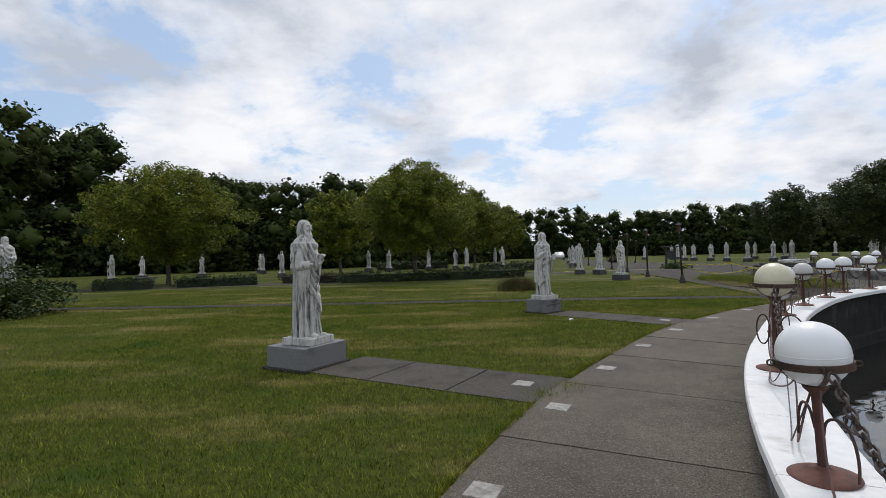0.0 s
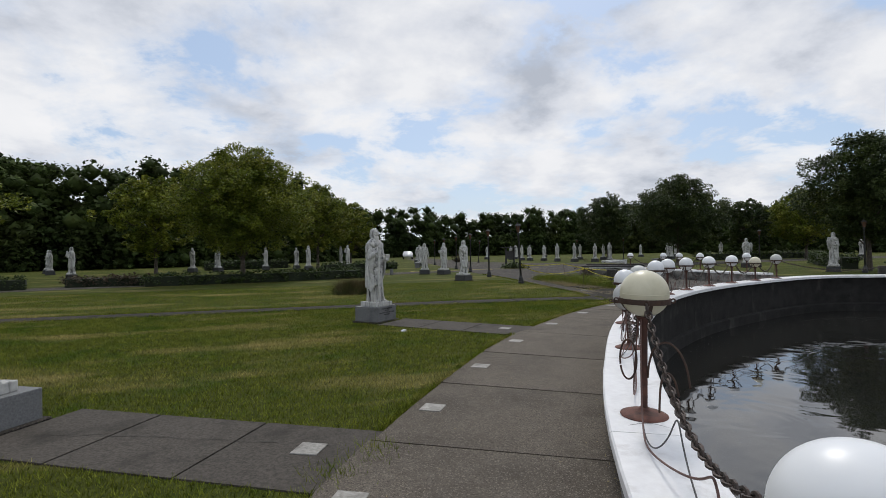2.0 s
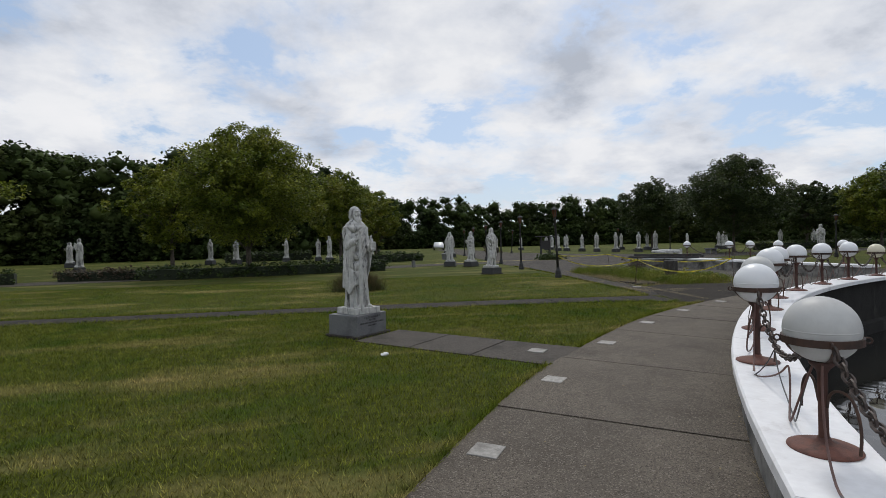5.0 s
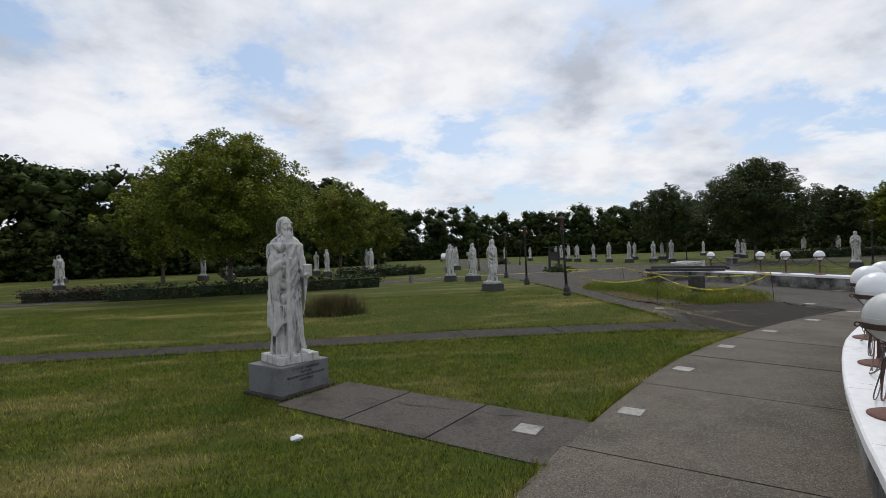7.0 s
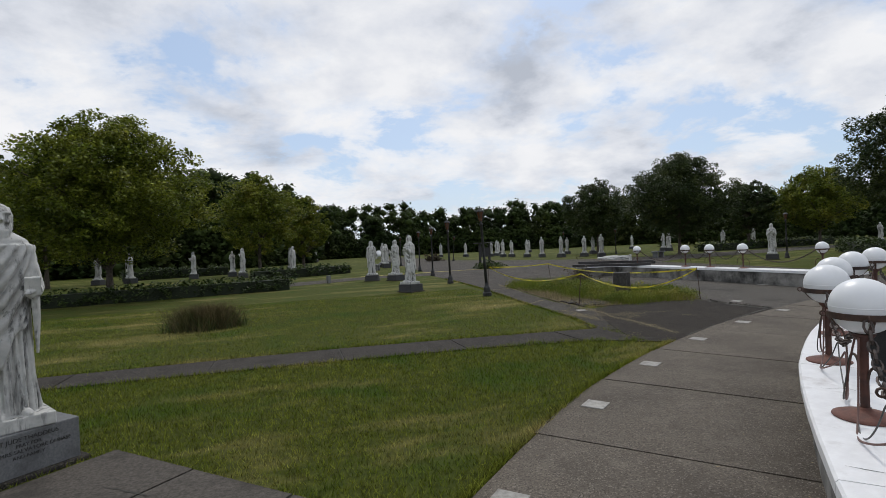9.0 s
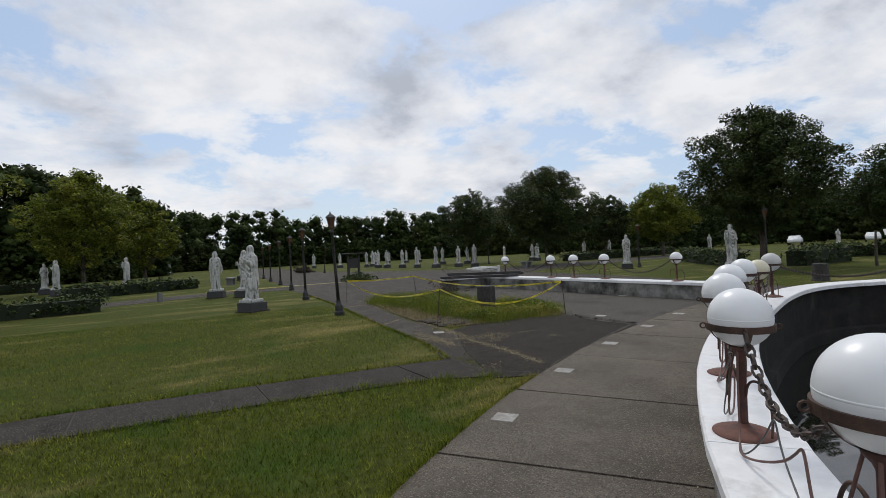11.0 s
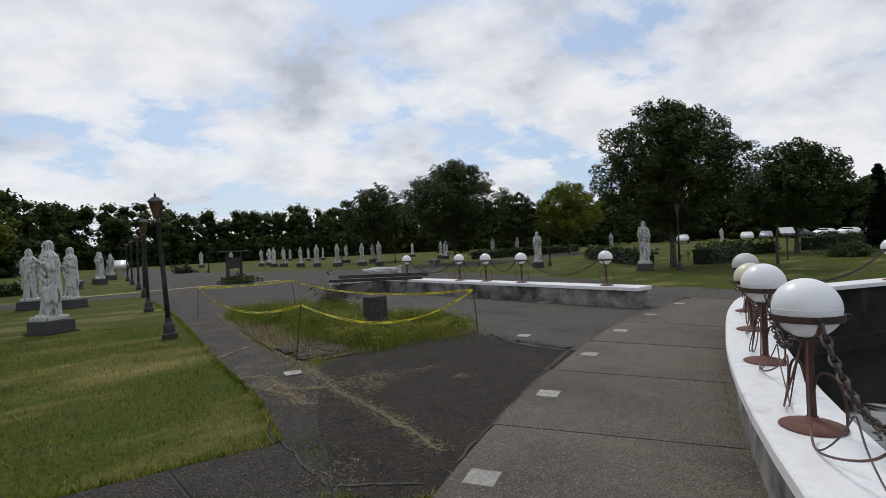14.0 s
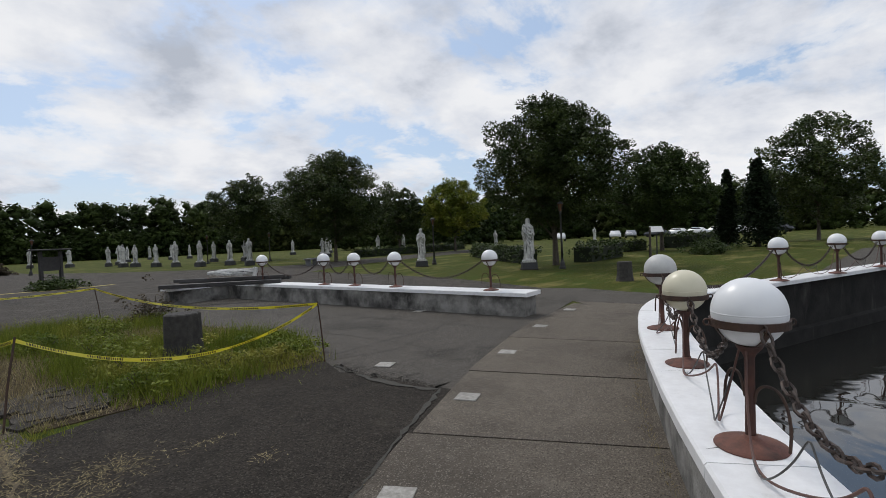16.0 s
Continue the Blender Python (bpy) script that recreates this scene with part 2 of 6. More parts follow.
M["leaf_evergreen"] = mat("evergreen_leaf", (0.008, 0.015, 0.008), (0.020, 0.032, 0.014), 1.0, 0.75, 0.0, rand=0.35, island=True, spec=0.1)
M["bark"] = mat("bark", (0.05, 0.04, 0.032), (0.115, 0.095, 0.075), 9, 0.95, 0.9, (0.035, 0.03, 0.026), 1.5, relief=0.03)
M["leaf"] = mat("maple_leaf", (0.072, 0.105, 0.010), (0.195, 0.220, 0.026), 0.8, 0.55, 0.0, (0.36, 0.33, 0.05), 0.5, rand=0.6, island=True, spec=0.3, stain=(0.52, 0.78), trans=0.3)
M["leaf_dark"] = mat("dark_leaf", (0.024, 0.042, 0.013), (0.068, 0.092, 0.025), 0.7, 0.55, 0.0, (0.12, 0.135, 0.03), 0.4, rand=0.5, island=True, spec=0.3, trans=0.22, stain=(0.54, 0.76))
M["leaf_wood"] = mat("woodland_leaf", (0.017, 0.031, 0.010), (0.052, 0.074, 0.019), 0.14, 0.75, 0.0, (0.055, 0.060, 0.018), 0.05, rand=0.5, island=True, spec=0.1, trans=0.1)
M["hedge"] = mat("hedge_leaf", (0.022, 0.042, 0.011), (0.060, 0.086, 0.020), 1.1, 0.6, 0.0, rand=0.4, island=True, spec=0.25, trans=0.15)
M["hedge_red"] = mat("bronze_hedge_leaf", (0.05, 0.045, 0.028), (0.10, 0.075, 0.05), 1.1, 0.65, 0.0, rand=0.35, island=True, spec=0.2, trans=0.2)
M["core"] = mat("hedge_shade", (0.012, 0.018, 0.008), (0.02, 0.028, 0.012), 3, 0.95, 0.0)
M["stump"] = mat("dark_stump", (0.028, 0.026, 0.024), (0.065, 0.06, 0.055), 14, 0.92, 0.8, relief=0.02)
M["tape"] = mat("yellow_tape", (0.72, 0.66, 0.06), (0.78, 0.72, 0.11), 6, 0.45, 0.0)
M["ink"] = mat("black_print", (0.015, 0.015, 0.015), (0.03, 0.03, 0.03), 6, 0.5, 0.0)
M["timber"] = mat("black_timber", (0.02, 0.019, 0.02), (0.045, 0.042, 0.04), 10, 0.7, 0.4, (0.25, 0.07, 0.05), 1.2, stain=(0.66, 0.7))
M["pale_paint"] = mat("pale_panel", (0.60, 0.60, 0.60), (0.7, 0.7, 0.7), 6, 0.6, 0.1)

# water: dark, glossy, with low ripples
wm = bpy.data.materials.new("pool_water")
wm.use_nodes = True
wb = wm.node_tree.nodes["Principled BSDF"]
wb.inputs["Base Color"].default_value = (0.018, 0.018, 0.016, 1)
wb.inputs["Roughness"].default_value = 0.03
wb.inputs["IOR"].default_value = 1.8
wt, wlk = wm.node_tree.nodes, wm.node_tree.links
wpos = wt.new("ShaderNodeNewGeometry").outputs["Position"]
wno = wt.new("ShaderNodeTexNoise")
wno.inputs["Scale"].default_value, wno.inputs["Detail"].default_value = 1.15, 2
wno.inputs["Distortion"].default_value = 0.6
wlk.new(wpos, wno.inputs["Vector"])
wbp = wt.new("ShaderNodeBump")
wbp.inputs["Strength"].default_value, wbp.inputs["Distance"].default_value = 0.20, 0.06
wlk.new(wno.outputs["Fac"], wbp.inputs["Height"])
wlk.new(wbp.outputs[0], wb.inputs["Normal"])
M["water"] = wm

# ---------------- mesh helpers ----------------


def mesh_of(bm, name, material, smooth=False):
    me = bpy.data.meshes.new(name)
    bm.to_mesh(me)
    bm.free()
    if smooth:
        me.polygons.foreach_set("use_smooth", [True] * len(me.polygons))
    for m in (material if isinstance(material, (list, tuple)) else [material]):
        me.materials.append(m)
    return me


def part(name, bm, material, parent=None, label="", smooth=False):
    ob = new(name, mesh_of(bm, name, material, smooth))
    if parent is not None:
        ob.parent = parent
    return tagged(ob, label=label)


def thing(name, x, y, z=0.0, rz=0.0, label="", category="", group="", kind=""):
    e = new(name)
    e.matrix_basis = pose(x, y, z, 0, 0, rz)
    e.empty_display_size = 0.1
    return tagged(e, label, category, group, kind)


def raw_mesh(name, verts, faces, material, smooth=False):
    """A mesh from arrays: verts (n,3), faces (m,k)."""
    verts, faces = np.asarray(verts, np.float32), np.asarray(faces, np.int32)
    k = faces.shape[1]
    me = bpy.data.meshes.new(name)
    me.vertices.add(len(verts)); me.loops.add(faces.size); me.polygons.add(len(faces))
    me.vertices.foreach_set("co", verts.ravel())
    me.loops.foreach_set("vertex_index", faces.ravel())
    me.polygons.foreach_set("loop_start", np.arange(0, faces.size, k, dtype=np.int32))
    me.update(calc_edges=True)
    me.materials.append(material)
    return me


def box(bm, cx, cy, cz, sx, sy, sz, m=None):
    r = bmesh.ops.create_cube(bm, size=1.0)
    bmesh.ops.scale(bm, vec=(sx, sy, sz), verts=r["verts"])
    bmesh.ops.translate(bm, vec=(cx, cy, cz), verts=r["verts"])
    if m is not None:
        bmesh.ops.transform(bm, matrix=m, verts=r["verts"])
    return r["verts"]


def bevel(bm, width, segments=1):
    bmesh.ops.bevel(bm, geom=list(bm.edges), offset=width, segments=segments, affect='EDGES', profile=0.5)


def lathe(bm, profile, sides=24, centre=(0, 0)):
    rings = []
    for r, z in profile:
        rings.append([bm.verts.new((centre[0] + max(r, 1e-4) * math.cos(2 * math.pi * i / sides), centre[1] + max(r, 1e-4) * math.sin(2 * math.pi * i / sides), z)) for i in range(sides)])
    for a, b in zip(rings, rings[1:]):
        for i in range(sides):
            bm.faces.new((a[i], a[(i + 1) % sides], b[(i + 1) % sides], b[i]))
    bm.faces.new(list(reversed(rings[0])))
    bm.faces.new(rings[-1])


def tube(bm, pts, radii, sides=8, closed=False):
    pts = [Vector(p) for p in pts]
    n = len(pts)
    if not isinstance(radii, (list, tuple)):
        radii = [radii] * n
    radii = [float(q) for q in radii]
    rings = []
    ref = None
    for i, p in enumerate(pts):
        a = pts[(i - 1) % n] if closed or i > 0 else p
        b = pts[(i + 1) % n] if closed or i < n - 1 else p
        d = (b - a).normalized()
        if ref is None:
            ref = d.orthogonal().normalized()
        ref = (ref - d * ref.dot(d)).normalized()
        s = d.cross(ref)
        rings.append([bm.verts.new(p + radii[i] * (math.cos(2 * math.pi * k / sides) * ref + math.sin(2 * math.pi * k / sides) * s)) for k in range(sides)])
    m = n if closed else n - 1
    for i in range(m):
        a, b = rings[i], rings[(i + 1) % n]
        for k in range(sides):
            bm.faces.new((a[k], a[(k + 1) % sides], b[(k + 1) % sides], b[k]))
    if not closed:
        bm.faces.new(list(reversed(rings[0])))
        bm.faces.new(rings[-1])


def ball(bm, c, r, u=16, v=10, m=None):
    g = bmesh.ops.create_uvsphere(bm, u_segments=u, v_segments=v, radius=1.0)
    r = (r, r, r) if not isinstance(r, tuple) else r
    bmesh.ops.scale(bm, vec=r, verts=g["verts"])
    if m is not None:
        bmesh.ops.transform(bm, matrix=m, verts=g["verts"])
    bmesh.ops.translate(bm, vec=c, verts=g["verts"])


def prism(bm, poly, z0, z1):
    """A flat polygon given thickness."""
    lo = [bm.verts.new((x, y, z0)) for x, y in poly]
    hi = [bm.verts.new((x, y, z1)) for x, y in poly]
    n = len(poly)
    area = sum(poly[i][0] * poly[(i + 1) % n][1] - poly[(i + 1) % n][0] * poly[i][1] for i in range(n))
    f = bm.faces.new(hi)
    g = bm.faces.new(list(reversed(lo)))
    for i in range(n):
        bm.faces.new((lo[i], lo[(i + 1) % n], hi[(i + 1) % n], hi[i]))
    if area < 0:
        bmesh.ops.reverse_faces(bm, faces=list(bm.faces))
    return f, g


# ---------------- plan ----------------
CX, CY = 21.2, -4.95            # centre of the pool's round side
R_OUT = 20.44                   # outer edge of the coping
R_WALL = 20.35                  # outer face of the pool wall
R_PATH = 22.19                   # lawn edge of the path
COPE = 0.47
WATER = -0.68
STEP = 4.79                     # degrees between path joints
JOINT0 = 149.7


SWAY = [(96, -0.10), (106, -0.10), (110, -0.11), (114.5, -0.06), (118.5, 0.0), (122.5, 0.05), (127, 0.08), (131, 0.06), (138, 0.04), (144.5, -0.03), (150, 0.0), (156, 0.02), (205, 0.02)]


def sway(deg):
    """How far the built curve departs from a true circle, in metres."""
    return np.interp(deg, [a for a, _ in SWAY], [b for _, b in SWAY])


def cope_z(x, y):
    """Height of the coping's top, which settles a little along the round side."""
    deg = math.degrees(math.atan2(y - CY, x - CX))
    return float(np.interp(deg, [131, 143], [COPE, COPE - 0.085])) if deg > 0 and x < 19 else COPE


def polar(r, deg):
    r = r + float(sway(deg))
    return CX + r * math.cos(radians(deg)), CY + r * math.sin(radians(deg))


def pool_line(offset):
    """Outline of the pool at an inward offset from the coping's outer edge: round side, tight turn, straight side, and the unseen rest."""
    r = R_OUT - offset
    pts = [polar(r, a) for a in np.arange(205, 101.5, -1.5)]
    d = Vector((0.912, -0.410))
    n = Vector((-0.410, -0.912))
    q = Vector((19.18, 14.70)) + n * offset
    p0, p3 = Vector(pts[-1]), q
    a0 = Vector((math.sin(radians(101.5)), -math.cos(radians(101.5))))
    p1, p2 = p0 + a0 * 0.95, p3 - d * 0.75
    for i in range(1, 9):
        s = i / 9
        p = p0 * (1 - s) ** 3 + 3 * p1 * s * (1 - s) ** 2 + 3 * p2 * s * s * (1 - s) + p3 * s ** 3
        pts.append((p.x, p.y))
    for i in range(0, 9):
        p = q + d * (2.0 * i)
        pts.append((p.x, p.y))
    far = q + d * 16
    back_ = Vector((-0.35, -0.94))
    for i in range(1, 8):
        p = far + back_ * 3.2 * i
        pts.append((p.x, p.y))
    return pts


LAWN_EAST = [(10.04, 15.87), (10.36, 17.24), (10.62, 19.4), (11.2, 23.2), (11.57, 25.75), (12.1, 31.0)]
CROSS = [(-24, 18.3), (-16, 17.3), (-10.8, 17.0), (-2.2, 16.62), (1.5, 16.5), (5.7, 16.42), (8.65, 16.1), (10.04, 15.87),
         (9.99, 14.62), (9.3, 15.02), (8.45, 15.24), (5.5, 15.5), (1.7, 15.7), (-1.7, 15.8), (-10.8, 16.1), (-16, 16.4), (-24, 17.4)]
PATCH = [(9.85, 14.62), (10.47, 14.30), (11.68, 14.86), (13.11, 15.48), (14.10, 15.85), (14.15, 16.9), (14.02, 17.4), (14.3, 18.0), (13.4, 18.15), (12.0, 18.2), (11.45, 18.05), (10.9, 17.0), (10.4, 16.0)]
ISLAND = [(11.5, 18.3), (12.7, 18.2), (14.3, 18.05), (14.9, 19.2), (15.0, 21.5), (14.9, 24.0), (14.2, 25.3), (12.6, 25.2), (11.9, 22.0), (11.5, 19.8)]
PLAZA = [(14.10, 15.85), (14.45, 15.99), (15.86, 16.40), (17.25, 16.68), (18.35, 16.9), (20.4, 17.25), (20.4, 15.6), (22.0, 15.4), (22.4, 16.9), (22.8, 17.9), (22.6, 18.9), (18.45, 18.9), (18.3, 27.0), (16.6, 26.9), (15.0, 24.0),
         (15.1, 21.5), (15.0, 19.2), (14.3, 18.0), (14.02, 17.4), (14.15, 16.9)]
ROAD = [(10.04, 15.87), (10.45, 16.0), (10.9, 17.0), (11.45, 18.05), (11.4, 19.8), (11.8, 22.0), (12.5, 25.3), (14.2, 25.4), (15.0, 24.0), (16.6, 26.9), (18.3, 27.0), (18.45, 18.9), (22.6, 18.9),
        (24.6, 23.0), (25.8, 27.4), (26.9, 33.9), (30.0, 35.6), (40.0, 37.5), (70.0, 41.0), (70.0, 45.5), (42.0, 42.6), (33.0, 41.6), (28.0, 44.0), (24.5, 52.0), (22.4, 62.0), (25.0, 100.0),
        (20.5, 100.0), (17.0, 70.0), (13.8, 45.0), (13.0, 37.2), (8.0, 37.0), (2.0, 34.2), (-6.0, 31.2), (-17.0, 28.9), (-60.0, 20.0), (-60.0, 17.5), (-22.0, 25.6), (-10.3, 27.8), (-6.0, 28.9),
        (2.0, 31.6), (5.6, 33.0), (9.5, 35.0), (12.4, 34.6), (12.1, 31.0), (11.57, 25.75), (11.2, 23.2), (10.62, 19.4), (10.36, 17.24)]


def radial_strip(deg, r0, r1, w):
    c, s = math.cos(radians(deg)), math.sin(radians(deg))
    return [(CX + c * r0 - s * w / 2, CY + s * r0 + c * w / 2), (CX + c * r0 + s * w / 2, CY + s * r0 - c * w / 2),
            (CX + c * r1 + s * w / 2, CY + s * r1 - c * w / 2), (CX + c * r1 - s * w / 2, CY + s * r1 + c * w / 2)]


SPUR_1 = radial_strip(150.55, R_PATH - 0.06, R_PATH + 3.05, 1.08)
SPUR_2 = radial_strip(135.3, R_PATH - 0.06, R_PATH + 2.95, 1.02)


def inside(px, py, poly):
    """Even-odd test of arrays of points against a polygon."""
    ok = np.zeros(len(px), bool)
    n = len(poly)
    for i in range(n):
        x0, y0 = poly[i]
        x1, y1 = poly[(i + 1) % n]
        if y0 == y1:
            continue
        hit = ((y0 > py) != (y1 > py)) & (px < (x1 - x0) * (py - y0) / (y1 - y0) + x0)
        ok ^= hit
    return ok


def on_lawn(px, py):
    bare = np.hypot(px - CX, py - CY) < R_PATH + sway(np.degrees(np.arctan2(py - CY, px - CX)))
    for poly in (CROSS, PATCH, PLAZA, ROAD, SPUR_1, SPUR_2, ISLAND):
        bare |= inside(px, py, poly)
    return ~bare

# ---------------- ground ----------------
from mathutils import geometry

pool_hole = pool_line(0.2)
reach = 900.0
loop = [(-reach, -reach), (reach, -reach), (reach, reach), (-reach, reach)]
pv = [Vector(p) for p in loop + pool_hole]
n0 = len(loop)
pe = [(i, (i + 1) % n0) for i in range(n0)] + [(n0 + i, n0 + (i + 1) % len(pool_hole)) for i in range(len(pool_hole))]
cv, ce, cf, *_ = geometry.delaunay_2d_cdt(pv, pe, [], 0, 1e-5)
hx = np.array([sum(cv[i].x for i in f) / len(f) for f in cf])
hy = np.array([sum(cv[i].y for i in f) / len(f) for f in cf])
in_hole = inside(hx, hy, pool_hole)
gm = bpy.data.meshes.new("ground")
gm.from_pydata([(v.x, v.y, 0.0) for v in cv], [], [f for f, h in zip(cf, in_hole) if not h])
gm.materials.append(M["soil"])
tagged(new("ground", gm), "mown green and straw-coloured lawn reaching to the woods", "lawn", kind="structure")


def plate(poly, z):
    """A flat, possibly concave, paved area with a skirt."""
    n = len(poly)
    v, _, f, *_ = geometry.delaunay_2d_cdt([Vector(p) for p in poly], [(i, (i + 1) % n) for i in range(n)], [], 1, 1e-5)
    bm = bmesh.new()
    vs = [bm.verts.new((p.x, p.y, z)) for p in v]
    for t in f:
        g = bm.faces.new([vs[i] for i in t])
        g.normal_update()
        if g.normal.z < 0:
            g.normal_flip()
    rim = [(vs[i], bm.verts.new((v[i].x, v[i].y, -0.05))) for i in range(n)]
    for i in range(n):
        a, b = rim[i], rim[(i + 1) % n]
        bm.faces.new((a[1], b[1], b[0], a[0]))
    return bm


def sheet(name, poly, material, z, label, category):
    return tagged(part(name, plate(poly, z), material), label, category, kind="structure")


sheet("road", ROAD, M["oldasphalt"], 0.006, "worn grey asphalt road and forecourt", "road")
sheet("asphalt_patch", PATCH, M["asphalt"], 0.014, "dark coarse asphalt patch beside the concrete path", "asphalt")
sheet("weed_bed", ISLAND, M["bed_soil"], 0.010, "overgrown planting bed with a felled tree", "planting bed")

# ---------------- pool ----------------
line_wall_out, line_wall_in = pool_line(0.06), pool_line(0.34)
bm = bmesh.new()
nwl = len(line_wall_out)
ring = []
for (xo, yo), (xi, yi) in zip(line_wall_out, line_wall_in):
    ring.append([bm.verts.new(c) for c in ((xo, yo, -0.1), (xo, yo, cope_z(xo, yo) - 0.075), (xi, yi, cope_z(xo, yo) - 0.075), (xi, yi, -0.42))])
ledge = pool_line(0.44)
for r, (x, y) in zip(ring, ledge):
    r += [bm.verts.new((x, y, -0.45)), bm.verts.new((x, y, -1.3))]
for i in range(nwl):
    a, b = ring[i], ring[(i + 1) % nwl]
    for k in range(5):
        f = bm.faces.new((a[k], a[k + 1], b[k + 1], b[k]))
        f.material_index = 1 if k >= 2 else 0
bmesh.ops.recalc_face_normals(bm, faces=list(bm.faces))
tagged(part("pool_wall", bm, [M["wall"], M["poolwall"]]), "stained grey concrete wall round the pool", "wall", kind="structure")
bm = bmesh.new()
prism(bm, pool_line(0.40), WATER - 0.25, WATER)
tagged(part("water", bm, M["water"]), "dark rippled pool water reflecting the clouds", "water", kind="structure")

coping = thing("pool_coping", 0, 0, label="white painted coping slabs round the pool, chipped and stained", category="coping", kind="structure")


def slab_piece(name, quad_out, quad_in, z0, z1, material, parent, lip=0.012, settle=False):
    """One slab between an outer and an inner polyline, its top edges eased."""
    bm = bmesh.new()
    n = len(quad_out)
    rows_ = []
    for (ox, oy), (ix, iy) in zip(quad_out, quad_in):
        o, i_ = Vector((ox, oy)), Vector((ix, iy))
        d = (i_ - o).normalized()
        fall = cope_z(ox, oy) - COPE if settle else 0.0
        prof = [(o, z0), (o, z1 - lip), (o + d * lip, z1), (i_ - d * lip, z1), (i_, z1 - lip), (i_, z0)]
        rows_.append([bm.verts.new((p.x, p.y, z + fall)) for p, z in prof])
    for a, b in zip(rows_, rows_[1:]):
        for k in range(6):
            bm.faces.new((a[k], a[(k + 1) % 6], b[(k + 1) % 6], b[k]))
    bm.faces.new(rows_[0])
    bm.faces.new(list(reversed(rows_[-1])))
    bmesh.ops.recalc_face_normals(bm, faces=list(bm.faces))
    return part(name, bm, material, parent)


po, pi_ = pool_line(0.0), pool_line(0.46)
i = 0
while i < len(po) - 1:
    j = min(i + (4 if i < 68 else (9 if i == 68 else 1)), len(po) - 1)
    a0, a1 = po[i:j + 1], pi_[i:j + 1]
    gap = 0.004
    def eased(pts):
        p = [Vector(q) for q in pts]
        p[0] = p[0] + (p[1] - p[0]).normalized() * gap
        p[-1] = p[-1] + (p[-2] - p[-1]).normalized() * gap
        return [(q.x, q.y) for q in p]
    slab_piece("coping_slab", eased(a0), eased(a1), COPE - 0.075, COPE, M["coping"], coping, settle=True)
    i = j

# ---------------- paths ----------------
path = thing("path", 0, 0, label="curved grey concrete path of broad slabs round the pool", category="path", kind="structure")
bm = bmesh.new()
arc = [polar(R_PATH - 0.01, a) for a in np.arange(203, 92, -2)] + [polar(R_WALL - 0.1, a) for a in np.arange(92, 203.1, 2)]
prism(bm, arc, -0.05, 0.0015)
part("joint_bed", bm, M["joint"], path)
JOINTS = [JOINT0 + STEP * k for k in range(10, 1, -1)] + [154.46, 149.7, 145.15, 140.6, 135.6, 130.15, 125.64, 121.1, 116.3, 111.57, 107.02, 102.3, 97.6, 93.0]
for k, (ja, jb) in enumerate(zip(JOINTS, JOINTS[1:])):
    t0, t1 = ja - 0.032, jb + 0.032
    an = np.linspace(t0, t1, 6)
    wob = 0.02 * math.sin(k * 2.3)
    slab_piece("path_slab", [polar(R_PATH + wob, a) for a in an], [polar(R_WALL - 0.05, a) for a in an], -0.04, 0.018 + 0.002 * math.sin(k * 1.7), M["concrete"], path, 0.008)
    mid = (t0 + t1) / 2
    c, s = math.cos(radians(mid)), math.sin(radians(mid))
    bm = bmesh.new()
    box(bm, 0, 0, 0, 0.205, 0.205, 0.012)
    bevel(bm, 0.003)
    tl = part("marker_tile", bm, M["marble"], path)
    tl.matrix_basis = pose(*polar(R_PATH - 0.23, mid), 0.0195, 0, 0, mid + 2.0 * math.sin(k * 3.1))

for nm, deg, ln_, w, cuts in (("s1", 150.55, 3.05, 1.08, (-0.015, 0.34, 0.70, 1.0)), ("s2", 135.3, 2.95, 1.02, (-0.015, 0.36, 0.68, 1.0))):
    spur = thing("spur_path", 0, 0, label="dark weathered concrete slabs leading from the path to a statue", category="path", kind="structure")
    part("joint_bed", (lambda b: (prism(b, radial_strip(deg, R_PATH - 0.05, R_PATH + ln_, w - 0.02), -0.05, 0.002), b)[1])(bmesh.new()), M["joint"], spur)
    for a, b in zip(cuts, cuts[1:]):
        bm = bmesh.new()
        prism(bm, radial_strip(deg + 0.05 * math.sin(a * 9), R_PATH + ln_ * a + 0.012, R_PATH + ln_ * b - 0.008, w), -0.04, 0.012 + 0.004 * a)
        part("spur_slab", bm, M["spurwalk"], spur)
    bm = bmesh.new()
    box(bm, 0, 0, 0, 0.21, 0.21, 0.012)
    bevel(bm, 0.003)
    tl = part("marker_tile", bm, M["marble"], spur)
    tl.matrix_basis = pose(*polar(R_PATH + 0.38, deg - 0.2), 0.0165, 0, 0, deg + 3)

cross = thing("cross_path", 0, 0, label="narrow dark weathered concrete walk across the lawn", category="path", kind="structure")
top_e, low_e = CROSS[:8], list(reversed(CROSS[8:]))


def along(poly, x):
    for (x0, y0), (x1, y1) in zip(poly, poly[1:]):
        if min(x0, x1) <= x <= max(x0, x1):
            return y0 + (y1 - y0) * (x - x0) / (x1 - x0)
    return poly[-1][1] if x > poly[-1][0] else poly[0][1]


sheet("walk_bed", CROSS, M["joint"], 0.002, "dirt under the joints of the cross walk", "path")
xs = np.arange(-24, 9.6, 1.75).tolist() + [9.97]
for a, b in zip(xs, xs[1:]):
    bm = bmesh.new()
    prism(bm, [(a + 0.012, along(low_e, a) + 0.02), (b - 0.012, along(low_e, b) + 0.02), (b - 0.012, along(top_e, b) - 0.02), (a + 0.012, along(top_e, a) - 0.02)], -0.04, 0.012)
    part("walk_slab", bm, M["darkwalk"], cross)

